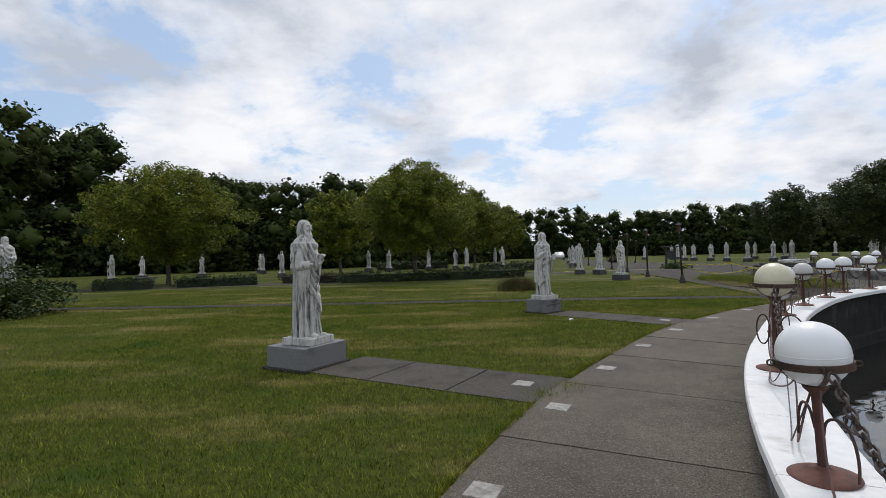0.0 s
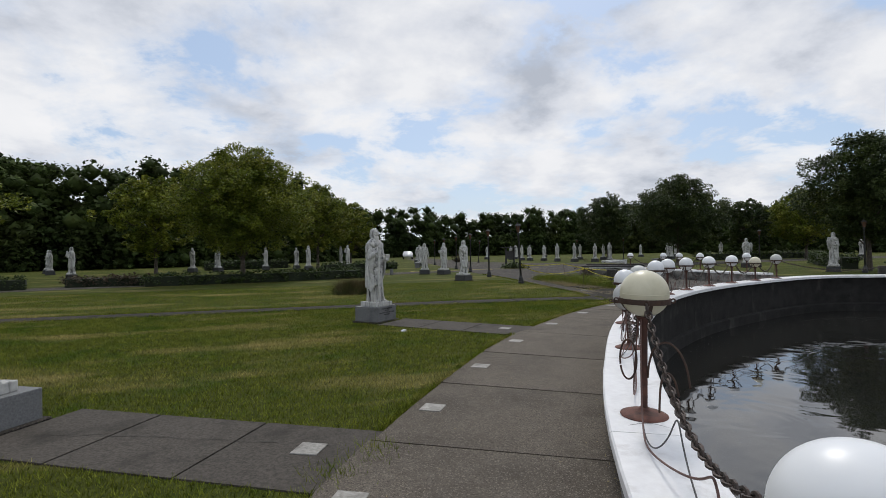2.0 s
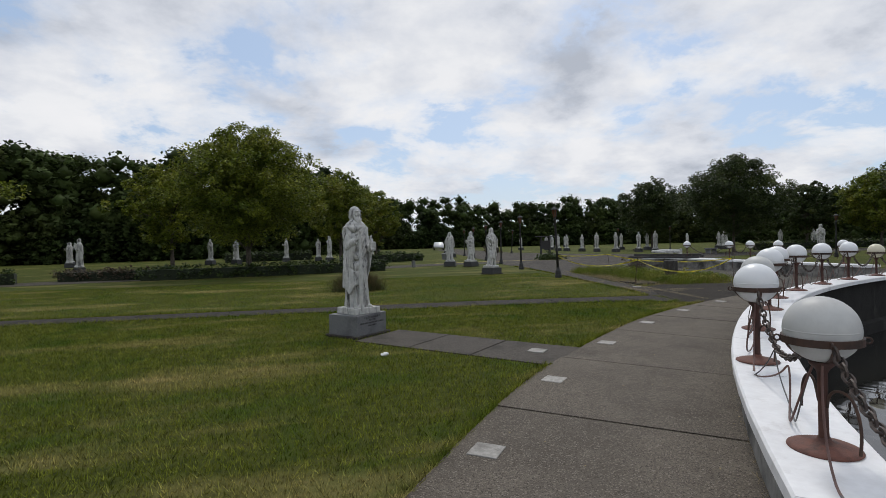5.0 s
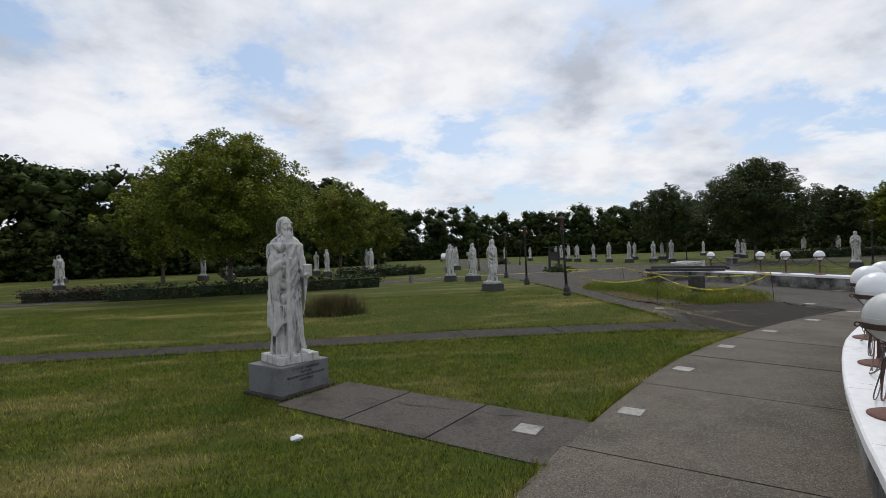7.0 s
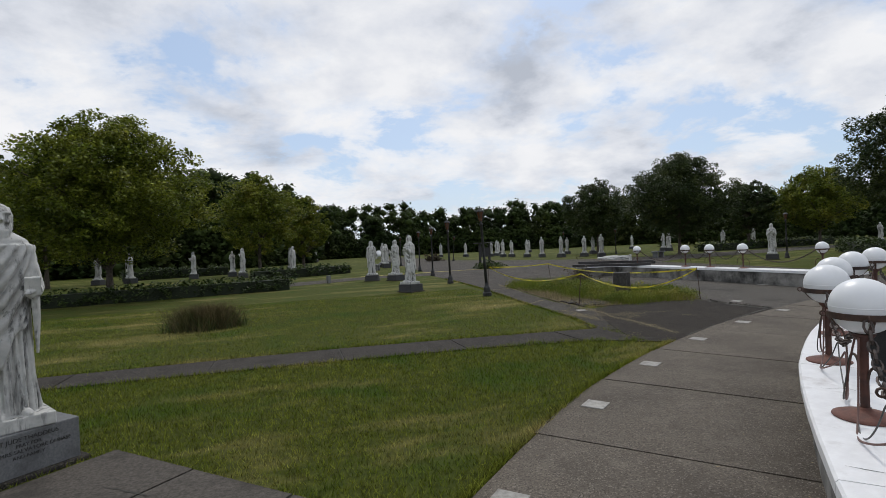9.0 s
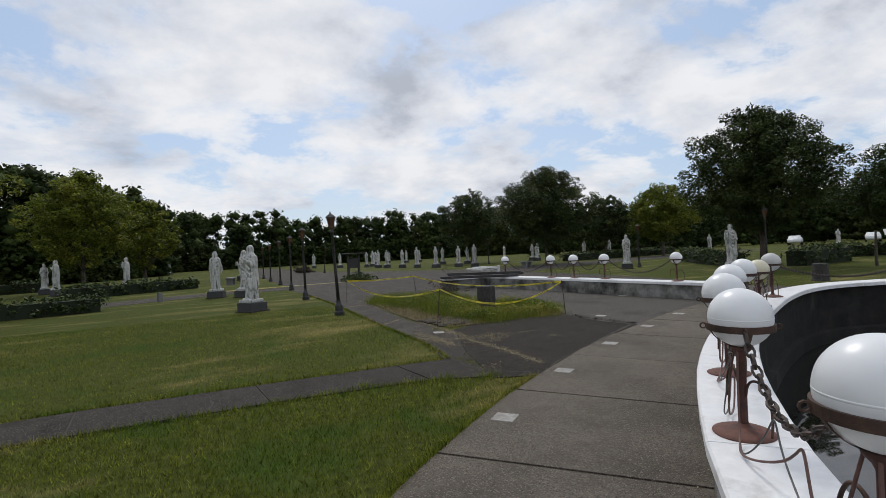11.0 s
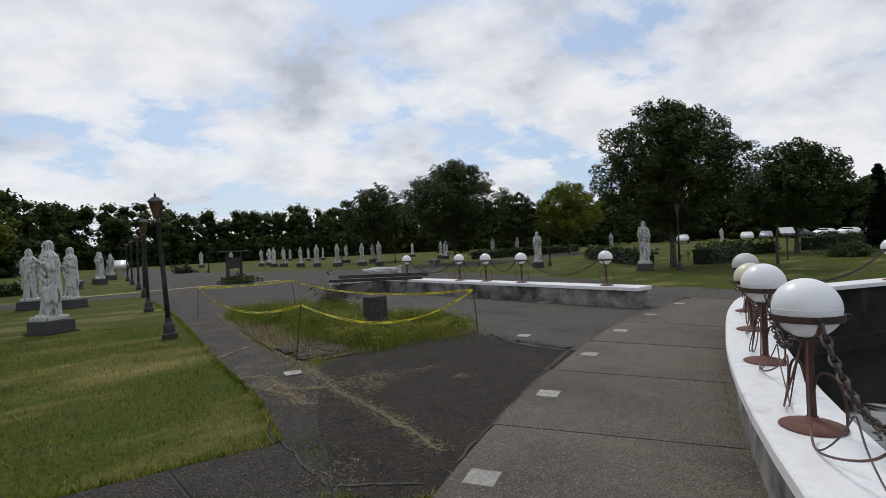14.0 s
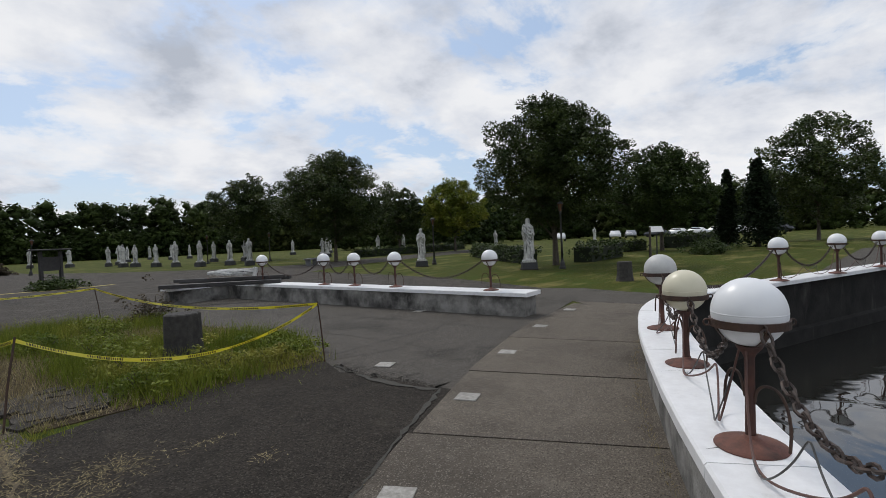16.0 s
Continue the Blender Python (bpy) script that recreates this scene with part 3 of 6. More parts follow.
sheet("walk_end", [(9.95, 15.93), (9.93, 14.78), (10.2, 14.56), (10.45, 14.62), (10.55, 15.6), (10.95, 17.05), (10.42, 17.3)], M["darkwalk"], 0.009, "dark weathered walk where the cross path meets the forecourt", "path")
plaza = thing("plaza", 0, 0, label="cracked grey concrete forecourt beside the pool path", category="paving", kind="structure")
part("slab_field", plate(PLAZA, 0.010), M["plaza"], plaza)


sheet("side_path", [(27.2, 11.35), (36.0, 7.4), (46.0, 9.6), (44.0, 11.0), (31.8, 12.6), (27.4, 13.1)], M["plaza"], 0.012, "grey concrete path beyond the far side of the pool", "path")
sheet("corner_paving", [(17.0, 15.45), (18.4, 15.05), (19.3, 14.85), (20.6, 14.4), (20.42, 15.6), (20.41, 17.2), (18.6, 15.35)], M["concrete"], 0.008, "grey concrete paving at the turn of the pool", "path")


def crack(pts, w, z, parent=None, seed=0, label="dark crack in the paving"):
    """A ragged dark strip lying in a surface, for a crack and for painted edge shadow."""
    rnd = random.Random(seed)
    line = []
    for (x0, y0), (x1, y1) in zip(pts, pts[1:]):
        n = max(2, int(math.hypot(x1 - x0, y1 - y0) / 0.08))
        for i in range(n):
            s = i / n
            line.append(Vector((x0 + (x1 - x0) * s + rnd.gauss(0, 0.012), y0 + (y1 - y0) * s + rnd.gauss(0, 0.012))))
    line.append(Vector(pts[-1]))
    bm = bmesh.new()
    pairs = []
    for i, p in enumerate(line):
        d = (line[min(i + 1, len(line) - 1)] - line[max(i - 1, 0)]).normalized()
        o = Vector((-d.y, d.x)) * w * rnd.uniform(0.25, 1.0) * (0.3 if i in (0, len(line) - 1) else 1)
        pairs.append((bm.verts.new((p.x + o.x, p.y + o.y, z)), bm.verts.new((p.x - o.x, p.y - o.y, z))))
    for a, b in zip(pairs, pairs[1:]):
        bm.faces.new((a[0], a[1], b[1], b[0]))
    return part("crack", bm, M["joint"], parent, label)


for i, (pts, w) in enumerate([([(14.3, 18.0), (15.2, 17.6), (16.4, 17.9), (18.0, 18.6)], 0.012), ([(15.2, 16.5), (15.5, 17.5), (15.6, 19.0), (15.4, 21.5)], 0.012), ([(17.0, 16.9), (17.1, 18.5), (17.0, 20.6), (17.2, 23.0)], 0.012),
                              ([(15.1, 20.4), (16.5, 20.6), (18.0, 20.5)], 0.010), ([(15.1, 22.8), (16.6, 22.6), (18.0, 22.7)], 0.012), ([(14.8, 17.0), (16.0, 16.9), (17.6, 17.2)], 0.008)]):
    crack(pts, w, 0.0135, plaza, i)
for i, (pts, w) in enumerate([([(9.98, 15.0), (10.3, 16.2), (10.7, 17.6), (11.0, 19.6)], 0.006), ([(10.0, 15.9), (10.6, 15.2), (10.9, 14.8)], 0.005), ([(10.45, 17.4), (10.9, 17.3), (11.4, 17.9)], 0.010), ([(10.8, 21.0), (11.5, 21.1)], 0.01),
                              ([(10.7, 19.2), (11.1, 18.9), (11.5, 19.2)], 0.006), ([(11.5, 23.8), (12.2, 23.6)], 0.01), ([(11.7, 26.5), (15.0, 27.5), (18.0, 30.0), (22.0, 32.0)], 0.02), ([(13.0, 29.0), (16.5, 33.0), (22.0, 38.0)], 0.025)]):
    crack(pts, w, 0.0165, cross, 30 + i)
for i, (pts, w) in enumerate([([(8.45, 15.25), (8.62, 15.7), (8.5, 16.1)], 0.016), ([(6.9, 15.4), (7.0, 15.8), (6.95, 16.3)], 0.010), ([(4.6, 15.6), (5.2, 15.9), (5.0, 16.4)], 0.012), ([(-0.5, 7.2), (0.3, 6.9), (1.4, 6.4)], 0.006), ([(3.8, 12.4), (4.4, 11.9), (5.3, 11.3)], 0.008)]):
    crack(pts, w, 0.0175, cross, 50 + i)
# gaping broken edge where the asphalt has sunk below the forecourt slabs and the path; the dark strips also paint its
# edge shadow
rnd = random.Random(9)
for i, (pts, w) in enumerate([([(14.20, 17.75), (14.12, 17.32), (13.98, 16.9), (13.96, 16.5), (13.97, 16.2), (14.04, 16.04)], 0.055), ([(14.05, 16.03), (13.46, 15.80), (13.0, 15.62)], 0.035), ([(13.0, 15.62), (12.2, 15.28), (11.4, 14.92), (10.7, 14.60)], 0.016)]):
    crack(pts, w, 0.0215, plaza, 20 + i, "dark crack with painted edge shadow along the sunken asphalt")
bm = bmesh.new()
rows_ = []
for i in range(34):
    q = i / 33
    x, y = 14.10 + 0.05 * math.sin(7 * q) + 0.13 * q * q + rnd.gauss(0, 0.012), 16.10 + 1.62 * q
    h = 0.040 + rnd.uniform(-0.012, 0.014)
    rows_.append([bm.verts.new(c) for c in ((x - 0.06 + rnd.gauss(0, 0.014), y, 0.010), (x - 0.035 + rnd.gauss(0, 0.008), y, h), (x + 0.05, y, h - 0.004), (x + 0.30, y, 0.006))])
for a, b in zip(rows_, rows_[1:]):
    for k in range(3):
        bm.faces.new((a[k], b[k], b[k + 1], a[k + 1]))
bmesh.ops.recalc_face_normals(bm, faces=list(bm.faces))
part("heaved_edge", bm, M["plaza"], plaza, "broken heaved slab edge")
# dirt and dead grass lying in the seams of the forecourt
seams = thing("seam_dirt", 0, 0, label="pale dirt and dead grass caught in the forecourt seams", category="dirt", kind="structure")


def dirt_seam(pts, w, seed, z=0.0185):
    o = crack(pts, w, z, seams, seed, "")
    o.name = "dirt_strip"
    o.data.materials[0] = M["dirt"]


SEAMS = [([(12.47, 25.58), (11.61, 20.5), (11.3, 18.38), (11.13, 17.23), (10.98, 16.7), (10.96, 16.06), (10.88, 15.52), (10.76, 14.82)], 0.026), ([(10.57, 19.52), (10.95, 19.86), (11.28, 20.13)], 0.014),
         ([(10.45, 18.19), (10.73, 18.05), (10.68, 17.28), (11.04, 16.97)], 0.022), ([(11.35, 23.9), (12.1, 23.94)], 0.014), ([(10.36, 17.9), (10.5, 17.5), (10.62, 17.0), (10.55, 16.6)], 0.02)]
for i, (pts, w) in enumerate(SEAMS):
    dirt_seam(pts, w, 90 + i)
for i, (pts, w) in enumerate([([(10.07, 16.1), (10.0, 15.71), (9.95, 15.28), (9.92, 14.94)], 0.016), ([(9.92, 14.94), (10.06, 14.81), (10.25, 14.65), (10.36, 14.52)], 0.018), ([(10.29, 16.05), (10.56, 15.95), (10.86, 15.92)], 0.009),
                              ([(14.55, 18.17), (15.21, 18.15), (16.34, 18.09), (18.05, 18.1)], 0.012), ([(15.31, 20.77), (15.72, 19.52), (17.27, 19.41)], 0.010)]):
    crack(pts, w, 0.0195, plaza, 110 + i)
for x, y, r in ((14.50, 17.17, 20), (14.75, 19.07, 15), (18.0, 19.5, 5), (11.03, 17.9, -15)):
    bm = bmesh.new()
    box(bm, 0, 0, 0, 0.20, 0.20, 0.012)
    bevel(bm, 0.003)
    tl = part("marker_tile", bm, M["marble"], plaza)
    tl.matrix_basis = pose(x, y, 0.017, 0, 0, r)
bm = bmesh.new()
prism(bm, [(9.0, 37.4), (15.5, 38.0), (17.2, 37.5), (19.4, 37.9), (19.4, 38.25), (17.2, 37.8), (15.5, 38.35), (9.0, 37.7)], 0.0, 0.012)
tagged(part("road_line", bm, M["yellow_line"]), "worn yellow line painted on the road", "road marking", kind="structure")
for i in range(26):
    a = 201 - 3.6 * i
    if rnd.random() < 0.55:
        r0 = R_OUT - rnd.uniform(0.0, 0.12)
        crack([polar(r0, a), polar(r0 - 0.15, a + rnd.uniform(-0.2, 0.2)), polar(r0 - rnd.uniform(0.2, 0.3), a + rnd.uniform(-0.3, 0.3))], 0.0035, cope_z(*polar(R_OUT, a)) + 0.0015, coping, 70 + i, "hairline crack in the white paint")

# ---------------- low wall with globes ----------------
W2 = [(18.35, 17.18), (18.30, 20.0), (18.25, 23.0), (18.2, 26.6)]
bm = bmesh.new()
prism(bm, [(18.14, 17.22), (18.60, 17.22), (18.55, 26.95), (16.5, 26.95), (16.5, 26.5), (18.05, 26.5)], -0.05, 0.37)
tagged(part("low_wall", bm, M["wall"]), "low stained concrete wall with crumbling render", "wall", kind="structure")
cap = thing("wall_coping", 0, 0, label="white painted coping slabs on the low wall", category="coping", kind="structure")
ys = [17.14, 19.0, 21.2, 23.4, 25.2, 26.45]
for a, b in zip(ys, ys[1:]):
    slab_piece("coping_slab", [(18.09, a + 0.004), (18.09 - 0.04 * (b - 17) / 10, b - 0.004)], [(18.66, a + 0.004), (18.62, b - 0.004)], 0.37, 0.445, M["coping"], cap)
slab_piece("coping_slab", [(16.42, 26.46), (18.62, 26.46)], [(16.42, 27.0), (18.62, 27.0)], 0.37, 0.445, M["coping"], cap)

# ---------------- globe lamps ----------------


def globe_lamp(globe_mat, label, rise, dia, hoops="cane"):
    """A globe in an iron cradle: rise is the globe's centre over the coping, dia its diameter."""
    e = thing("globe_lamp", 0, 0, label=label, category="lamp", group="globe lamps on the coping")
    R = dia / 2
    neck = rise - R * 1.02
    bm = bmesh.new()
    lathe(bm, [(0.146, 0.0), (0.150, 0.004), (0.148, 0.009), (0.125, 0.018), (0.085, 0.027), (0.045, 0.036), (0.030, 0.044), (0.027, 0.056)], 36)
    part("base_plate", bm, M["rust_plate"], e, "rust-red dished base plate", True)
    bm = bmesh.new()
    lathe(bm, [(0.024, 0.040), (0.0215, 0.07), (0.0205, neck * 0.5), (0.0215, neck - 0.05), (0.030, neck - 0.03), (0.052, neck - 0.006), (0.056, neck + 0.006)], 16)
    part("stem", bm, M["rust"], e, "rusted iron stem", True)
    bm = bmesh.new()
    g = bmesh.ops.create_uvsphere(bm, u_segments=44, v_segments=26, radius=R)
    bmesh.ops.translate(bm, vec=(0, 0, rise), verts=g["verts"])
    globe = part("globe", bm, globe_mat, e, smooth=True)
    bm = bmesh.new()
    lathe(bm, [(R * 0.999, rise - 0.0035), (R * 1.004, rise - 0.0025), (R * 1.004, rise + 0.0025), (R * 0.999, rise + 0.0035)], 44)
    part("moulding_seam", bm, globe_mat, globe, "moulded seam round the globe", True)
    bm = bmesh.new()
    zb = rise - 0.30 * R
    prof = [(R * 0.985, zb - 0.017), (R * 1.05, zb - 0.017), (R * 1.05, zb + 0.017), (R * 0.985, zb + 0.017)]
    rings = [[bm.verts.new((r * math.cos(2 * math.pi * i / 40), r * math.sin(2 * math.pi * i / 40), z)) for i in range(40)] for r, z in prof]
    for k in range(4):
        for i in range(40):
            bm.faces.new((rings[k][i], rings[k][(i + 1) % 40], rings[(k + 1) % 4][(i + 1) % 40], rings[(k + 1) % 4][i]))
    bmesh.ops.recalc_face_normals(bm, faces=list(bm.faces))
    band = part("ring_band", bm, M["iron"], e, "rusty iron band")
    for q in range(4):
        bm = bmesh.new()
        a = q * math.pi / 2 + 0.15
        rr = [(R * 1.02 * math.cos(s), rise + R * 1.02 * math.sin(s)) for s in np.linspace(-0.30, -1.36, 10)]
        ca, sa_ = math.cos(a), math.sin(a)
        rows_ = [[bm.verts.new((r * k * ca - o * sa_, r * k * sa_ + o * ca, z)) for k, o in ((1, -0.011), (1, 0.011), (1.045, 0.011), (1.045, -0.011))] for r, z in rr]
        for p0, p1 in zip(rows_, rows_[1:]):
            for k in range(4):
                bm.faces.new((p0[k], p0[(k + 1) % 4], p1[(k + 1) % 4], p1[k]))
        bmesh.ops.recalc_face_normals(bm, faces=list(bm.faces))
        part("strap", bm, M["iron"], band)
    for q in range(4):
        bm = bmesh.new()
        a = q * math.pi / 2
        c0 = R * 1.05 + 0.014
        tube(bm, [((c0 + 0.014 * math.cos(k)) * math.cos(a), (c0 + 0.014 * math.cos(k)) * math.sin(a), zb + 0.014 * math.sin(k)) for k in np.linspace(0, 2 * math.pi, 10)[:-1]], 0.0045, 6, True)
        part("eye", bm, M["iron"], band)
    if hoops == "cane":
        canes = [[(-0.012, 0.015, 0.20), (-0.02, 0.022, 0.255), (-0.035, 0.045, 0.285), (-0.060, 0.075, 0.29), (-0.085, 0.105, 0.265), (-0.10, 0.13, 0.20), (-0.105, 0.14, 0.12), (-0.10, 0.14, 0.035)],
                 [(0.012, -0.02, 0.22), (0.02, -0.05, 0.30), (0.03, -0.09, 0.325), (0.04, -0.13, 0.31), (0.05, -0.155, 0.25), (0.055, -0.16, 0.15)]]
    else:
        canes = [[(-0.02, 0.012, 0.25), (-0.03, 0.02, 0.36), (-0.06, 0.05, 0.46), (-0.12, 0.09, 0.50), (-0.18, 0.13, 0.46), (-0.22, 0.16, 0.37), (-0.24, 0.18, 0.24)],
                 [(-0.08, 0.08, 0.05), (-0.085, 0.085, 0.20), (-0.10, 0.10, 0.29), (-0.13, 0.12, 0.31), (-0.16, 0.14, 0.27), (-0.18, 0.15, 0.18)],
                 [(0.085 + 0.05 * math.cos(a), -0.13 - 0.03 * math.cos(a), 0.335 + 0.135 * math.sin(a)) for a in np.linspace(-0.3, 5.9, 22)]]
    for pts in canes:
        fine_ = []
        for i in range(len(pts) - 1):
            p0, p1, p2, p3 = (Vector(pts[max(0, min(len(pts) - 1, i + d))]) for d in (-1, 0, 1, 2))
            for s in (0, 0.25, 0.5, 0.75):
                fine_.append(0.5 * ((2 * p1) + (p2 - p0) * s + (2 * p0 - 5 * p1 + 4 * p2 - p3) * s * s + (3 * p1 - p0 - 3 * p2 + p3) * s ** 3))
        fine_.append(Vector(pts[-1]))
        bm = bmesh.new()
        tube(bm, fine_, 0.0068, 7)
        part("wire_hoop", bm, M["iron"], e, smooth=True)
    return e


W_LABEL = "white globe lamp on a rust-red iron stem on the coping"
LAMPS = {"W": globe_lamp(M["globe_white"], W_LABEL, 0.610, 0.305),
         "S": globe_lamp(M["globe_white"], "small white globe lamp on a short rust-red stem", 0.585, 0.305),
         "C": globe_lamp(M["globe_cream"], "yellowed cream globe lamp on a tall rust-red stem", 0.800, 0.305, "loops"),
         "D": globe_lamp(M["globe_cream"], "yellowed cream globe lamp on a short rust-red stem", 0.540, 0.300),
         "F": globe_lamp(M["globe_grey"], "dirty grey globe lamp on a short rust-red stem", 0.565, 0.308),
         "G": globe_lamp(M["globe_grey"], "dirty grey globe lamp on a rust-red iron stem", 0.590, 0.305)}
RISE = {"W": 0.610, "S": 0.585, "C": 0.800, "F": 0.565, "D": 0.540, "G": 0.590}
DIA = {"W": 0.305, "S": 0.305, "C": 0.305, "F": 0.308, "D": 0.300, "G": 0.305}


def chain(a, b, sag, name="chain"):
    """A hanging chain of separate links, joined in one mesh."""
    a, b = Vector(a), Vector(b)
    n = max(6, int((b - a).length * 1.08 / 0.050))
    bm = bmesh.new()
    pts = []
    for i in range(n + 1):
        s = i / n
        p = a.lerp(b, s)
        p.z -= sag * 4 * s * (1 - s)
        pts.append(p)
    for i in range(n):
        d = pts[i + 1] - pts[i]
        c = (pts[i] + pts[i + 1]) / 2
        q = d.to_track_quat('X', 'Z').to_matrix().to_4x4() @ Matrix.Rotation((i % 2) * math.pi / 2, 4, 'X')
        L, W = d.length * 0.5 + 0.012, 0.019
        loop_ = []
        for k in range(8):
            th = 2 * math.pi * k / 8
            loop_.append(c + (q @ Vector((L * math.cos(th), W * math.sin(th), 0))))
        tube(bm, loop_, 0.0066, 5, True)
    return tagged(part(name, bm, M["chain"]), "rusty iron chain hanging between the globe lamps", "chain", "chains between the lamps")


def hanging_cable(pts, r, material, label):
    cu = bpy.data.curves.new("cable", 'CURVE')
    cu.dimensions = '3D'
    cu.bevel_depth, cu.bevel_resolution = r, 2
    sp = cu.splines.new('NURBS')
    sp.points.add(len(pts) - 1)
    for p, c in zip(sp.points, pts):
        p.co = (*c, 1)
    sp.use_endpoint_u, sp.order_u = True, 4
    cu.materials.append(material)
    return tagged(new("cable", cu), label, "cable", "lamp cables")


spots = []
for x, y, k in [(1.62, 0.42, "W"), (2.57, 3.00, "S"), (3.70, 5.14, "C"), (5.00, 7.08, "F"), (5.96, 8.46, "W"), (6.95, 9.48, "G"), (8.05, 10.45, "W"), (9.10, 11.38, "W"), (10.22, 12.09, "W"), (11.54, 12.79, "W"),
                (12.86, 13.38, "W"), (14.23, 13.89, "D"), (15.55, 14.35, "G")]:
    spots.append((x, y, cope_z(x, y), math.degrees(math.atan2(y - CY, x - CX)), k))
for i, (x, y) in enumerate([(20.76, 13.60), (22.45, 12.74), (24.2, 11.95), (26.1, 11.1)]):
    spots.append((x, y, COPE, 66.0, "W"))
low_spots = [(18.33, 18.0, 0.445, 180, "W"), (18.36, 20.42, 0.445, 180, "W"), (18.36, 21.68, 0.445, 180, "W"), (18.34, 22.72, 0.445, 180, "W"), (18.3, 25.2, 0.445, 180, "W")]
random.seed(4)
for x, y, z, a, k in spots + low_spots:
    copy_thing(LAMPS[k], pose(x, y, z, random.uniform(-1.0, 1.0), 3.0 if k == "S" else random.uniform(-1.0, 1.0), a))
for o in LAMPS.values():
    for c in [*o.children_recursive, o]:
        bpy.data.objects.remove(c)


def lamp_eye(s, side):
    x, y, z, a, k = s
    t = radians(a + 90 * side)
    r = DIA[k] * 0.525 + 0.022
    return (x + r * math.cos(t), y + r * math.sin(t), z + RISE[k] - 0.15 * DIA[k] - 0.014)


for group in (spots, low_spots):
    for s0, s1 in zip(group, group[1:]):
        d = math.hypot(s0[0] - s1[0], s0[1] - s1[1])
        p0, p1 = lamp_eye(s0, -1), lamp_eye(s1, 1)
        sag = 0.34 if d > 1.8 else 0.27
        chain(p0, p1, sag)
        if group is low_spots or d > 3:
            continue
        # feeder cable draped from the lamp to the chain and on, sagging to the coping between
        for mtl, rr, mid_s, lab in ((M["cable"], 0.0055, 0.40, "slack red-brown cable drooping from a lamp to the coping"), (M["black_cable"], 0.004, 0.62, "slack grey cable drooping from a lamp to the coping")):
            def at(s, z, out):
                x, y = s0[0] + (s1[0] - s0[0]) * s, s0[1] + (s1[1] - s0[1]) * s
                n = math.hypot(x - CX, y - CY)
                return (x + (x - CX) / n * out, y + (y - CY) / n * out, z)
            zc = p0[2] + (p1[2] - p0[2]) * mid_s - sag * 4 * mid_s * (1 - mid_s)
            w = random.uniform(-0.03, 0.03)
            pts = [at(0.03, s0[2] + RISE[s0[4]] - 0.16, 0.02), at(0.05, s0[2] + 0.30, 0.05), at(0.10, s0[2] + 0.08, 0.08 + w), at(0.17, s0[2] + 0.012, 0.07 + w), at(0.26, s0[2] + 0.015, 0.04 + w), at(mid_s - 0.05, s0[2] + 0.13, 0.01),
                   at(mid_s, zc, 0.0), at(mid_s + 0.03, s0[2] + 0.16, 0.02), at(0.72, s0[2] + 0.012, 0.09 - w), at(0.84, s0[2] + 0.012, 0.07), at(0.93, s1[2] + 0.09, 0.04), at(0.965, s1[2] + 0.30, 0.03), at(0.975, s1[2] + RISE[s1[4]] - 0.16, 0.02)]
            hanging_cable(pts, rr, mtl, lab)

# rust bled onto the white paint round the foot of the lamps
rr_ = random.Random(23)
for x, y, z, a, k in spots[:13]:
    for q in range(3):
        t = rr_.uniform(0, 6.28)
        d = rr_.uniform(0.155, 0.21)
        px, py = x + d * math.cos(t) * 0.6, y + d * math.sin(t) * 0.6
        n = math.hypot(px - CX, py - CY)
        if not 20.03 < n - float(sway(a)) < 20.38:
            continue
        bm = bmesh.new()
        m = 11
        ring_ = [rr_.uniform(0.006, 0.030) for _ in range(m)]
        bm.faces.new([bm.verts.new((px + ring_[i] * math.cos(6.283 * i / m), py + ring_[i] * math.sin(6.283 * i / m), z + 0.0016 + 0.0004 * q)) for i in range(m)])
        part("rust_stain", bm, M["rust_stain"], coping, "orange rust stain on the white paint")

# ---------------- statues ----------------


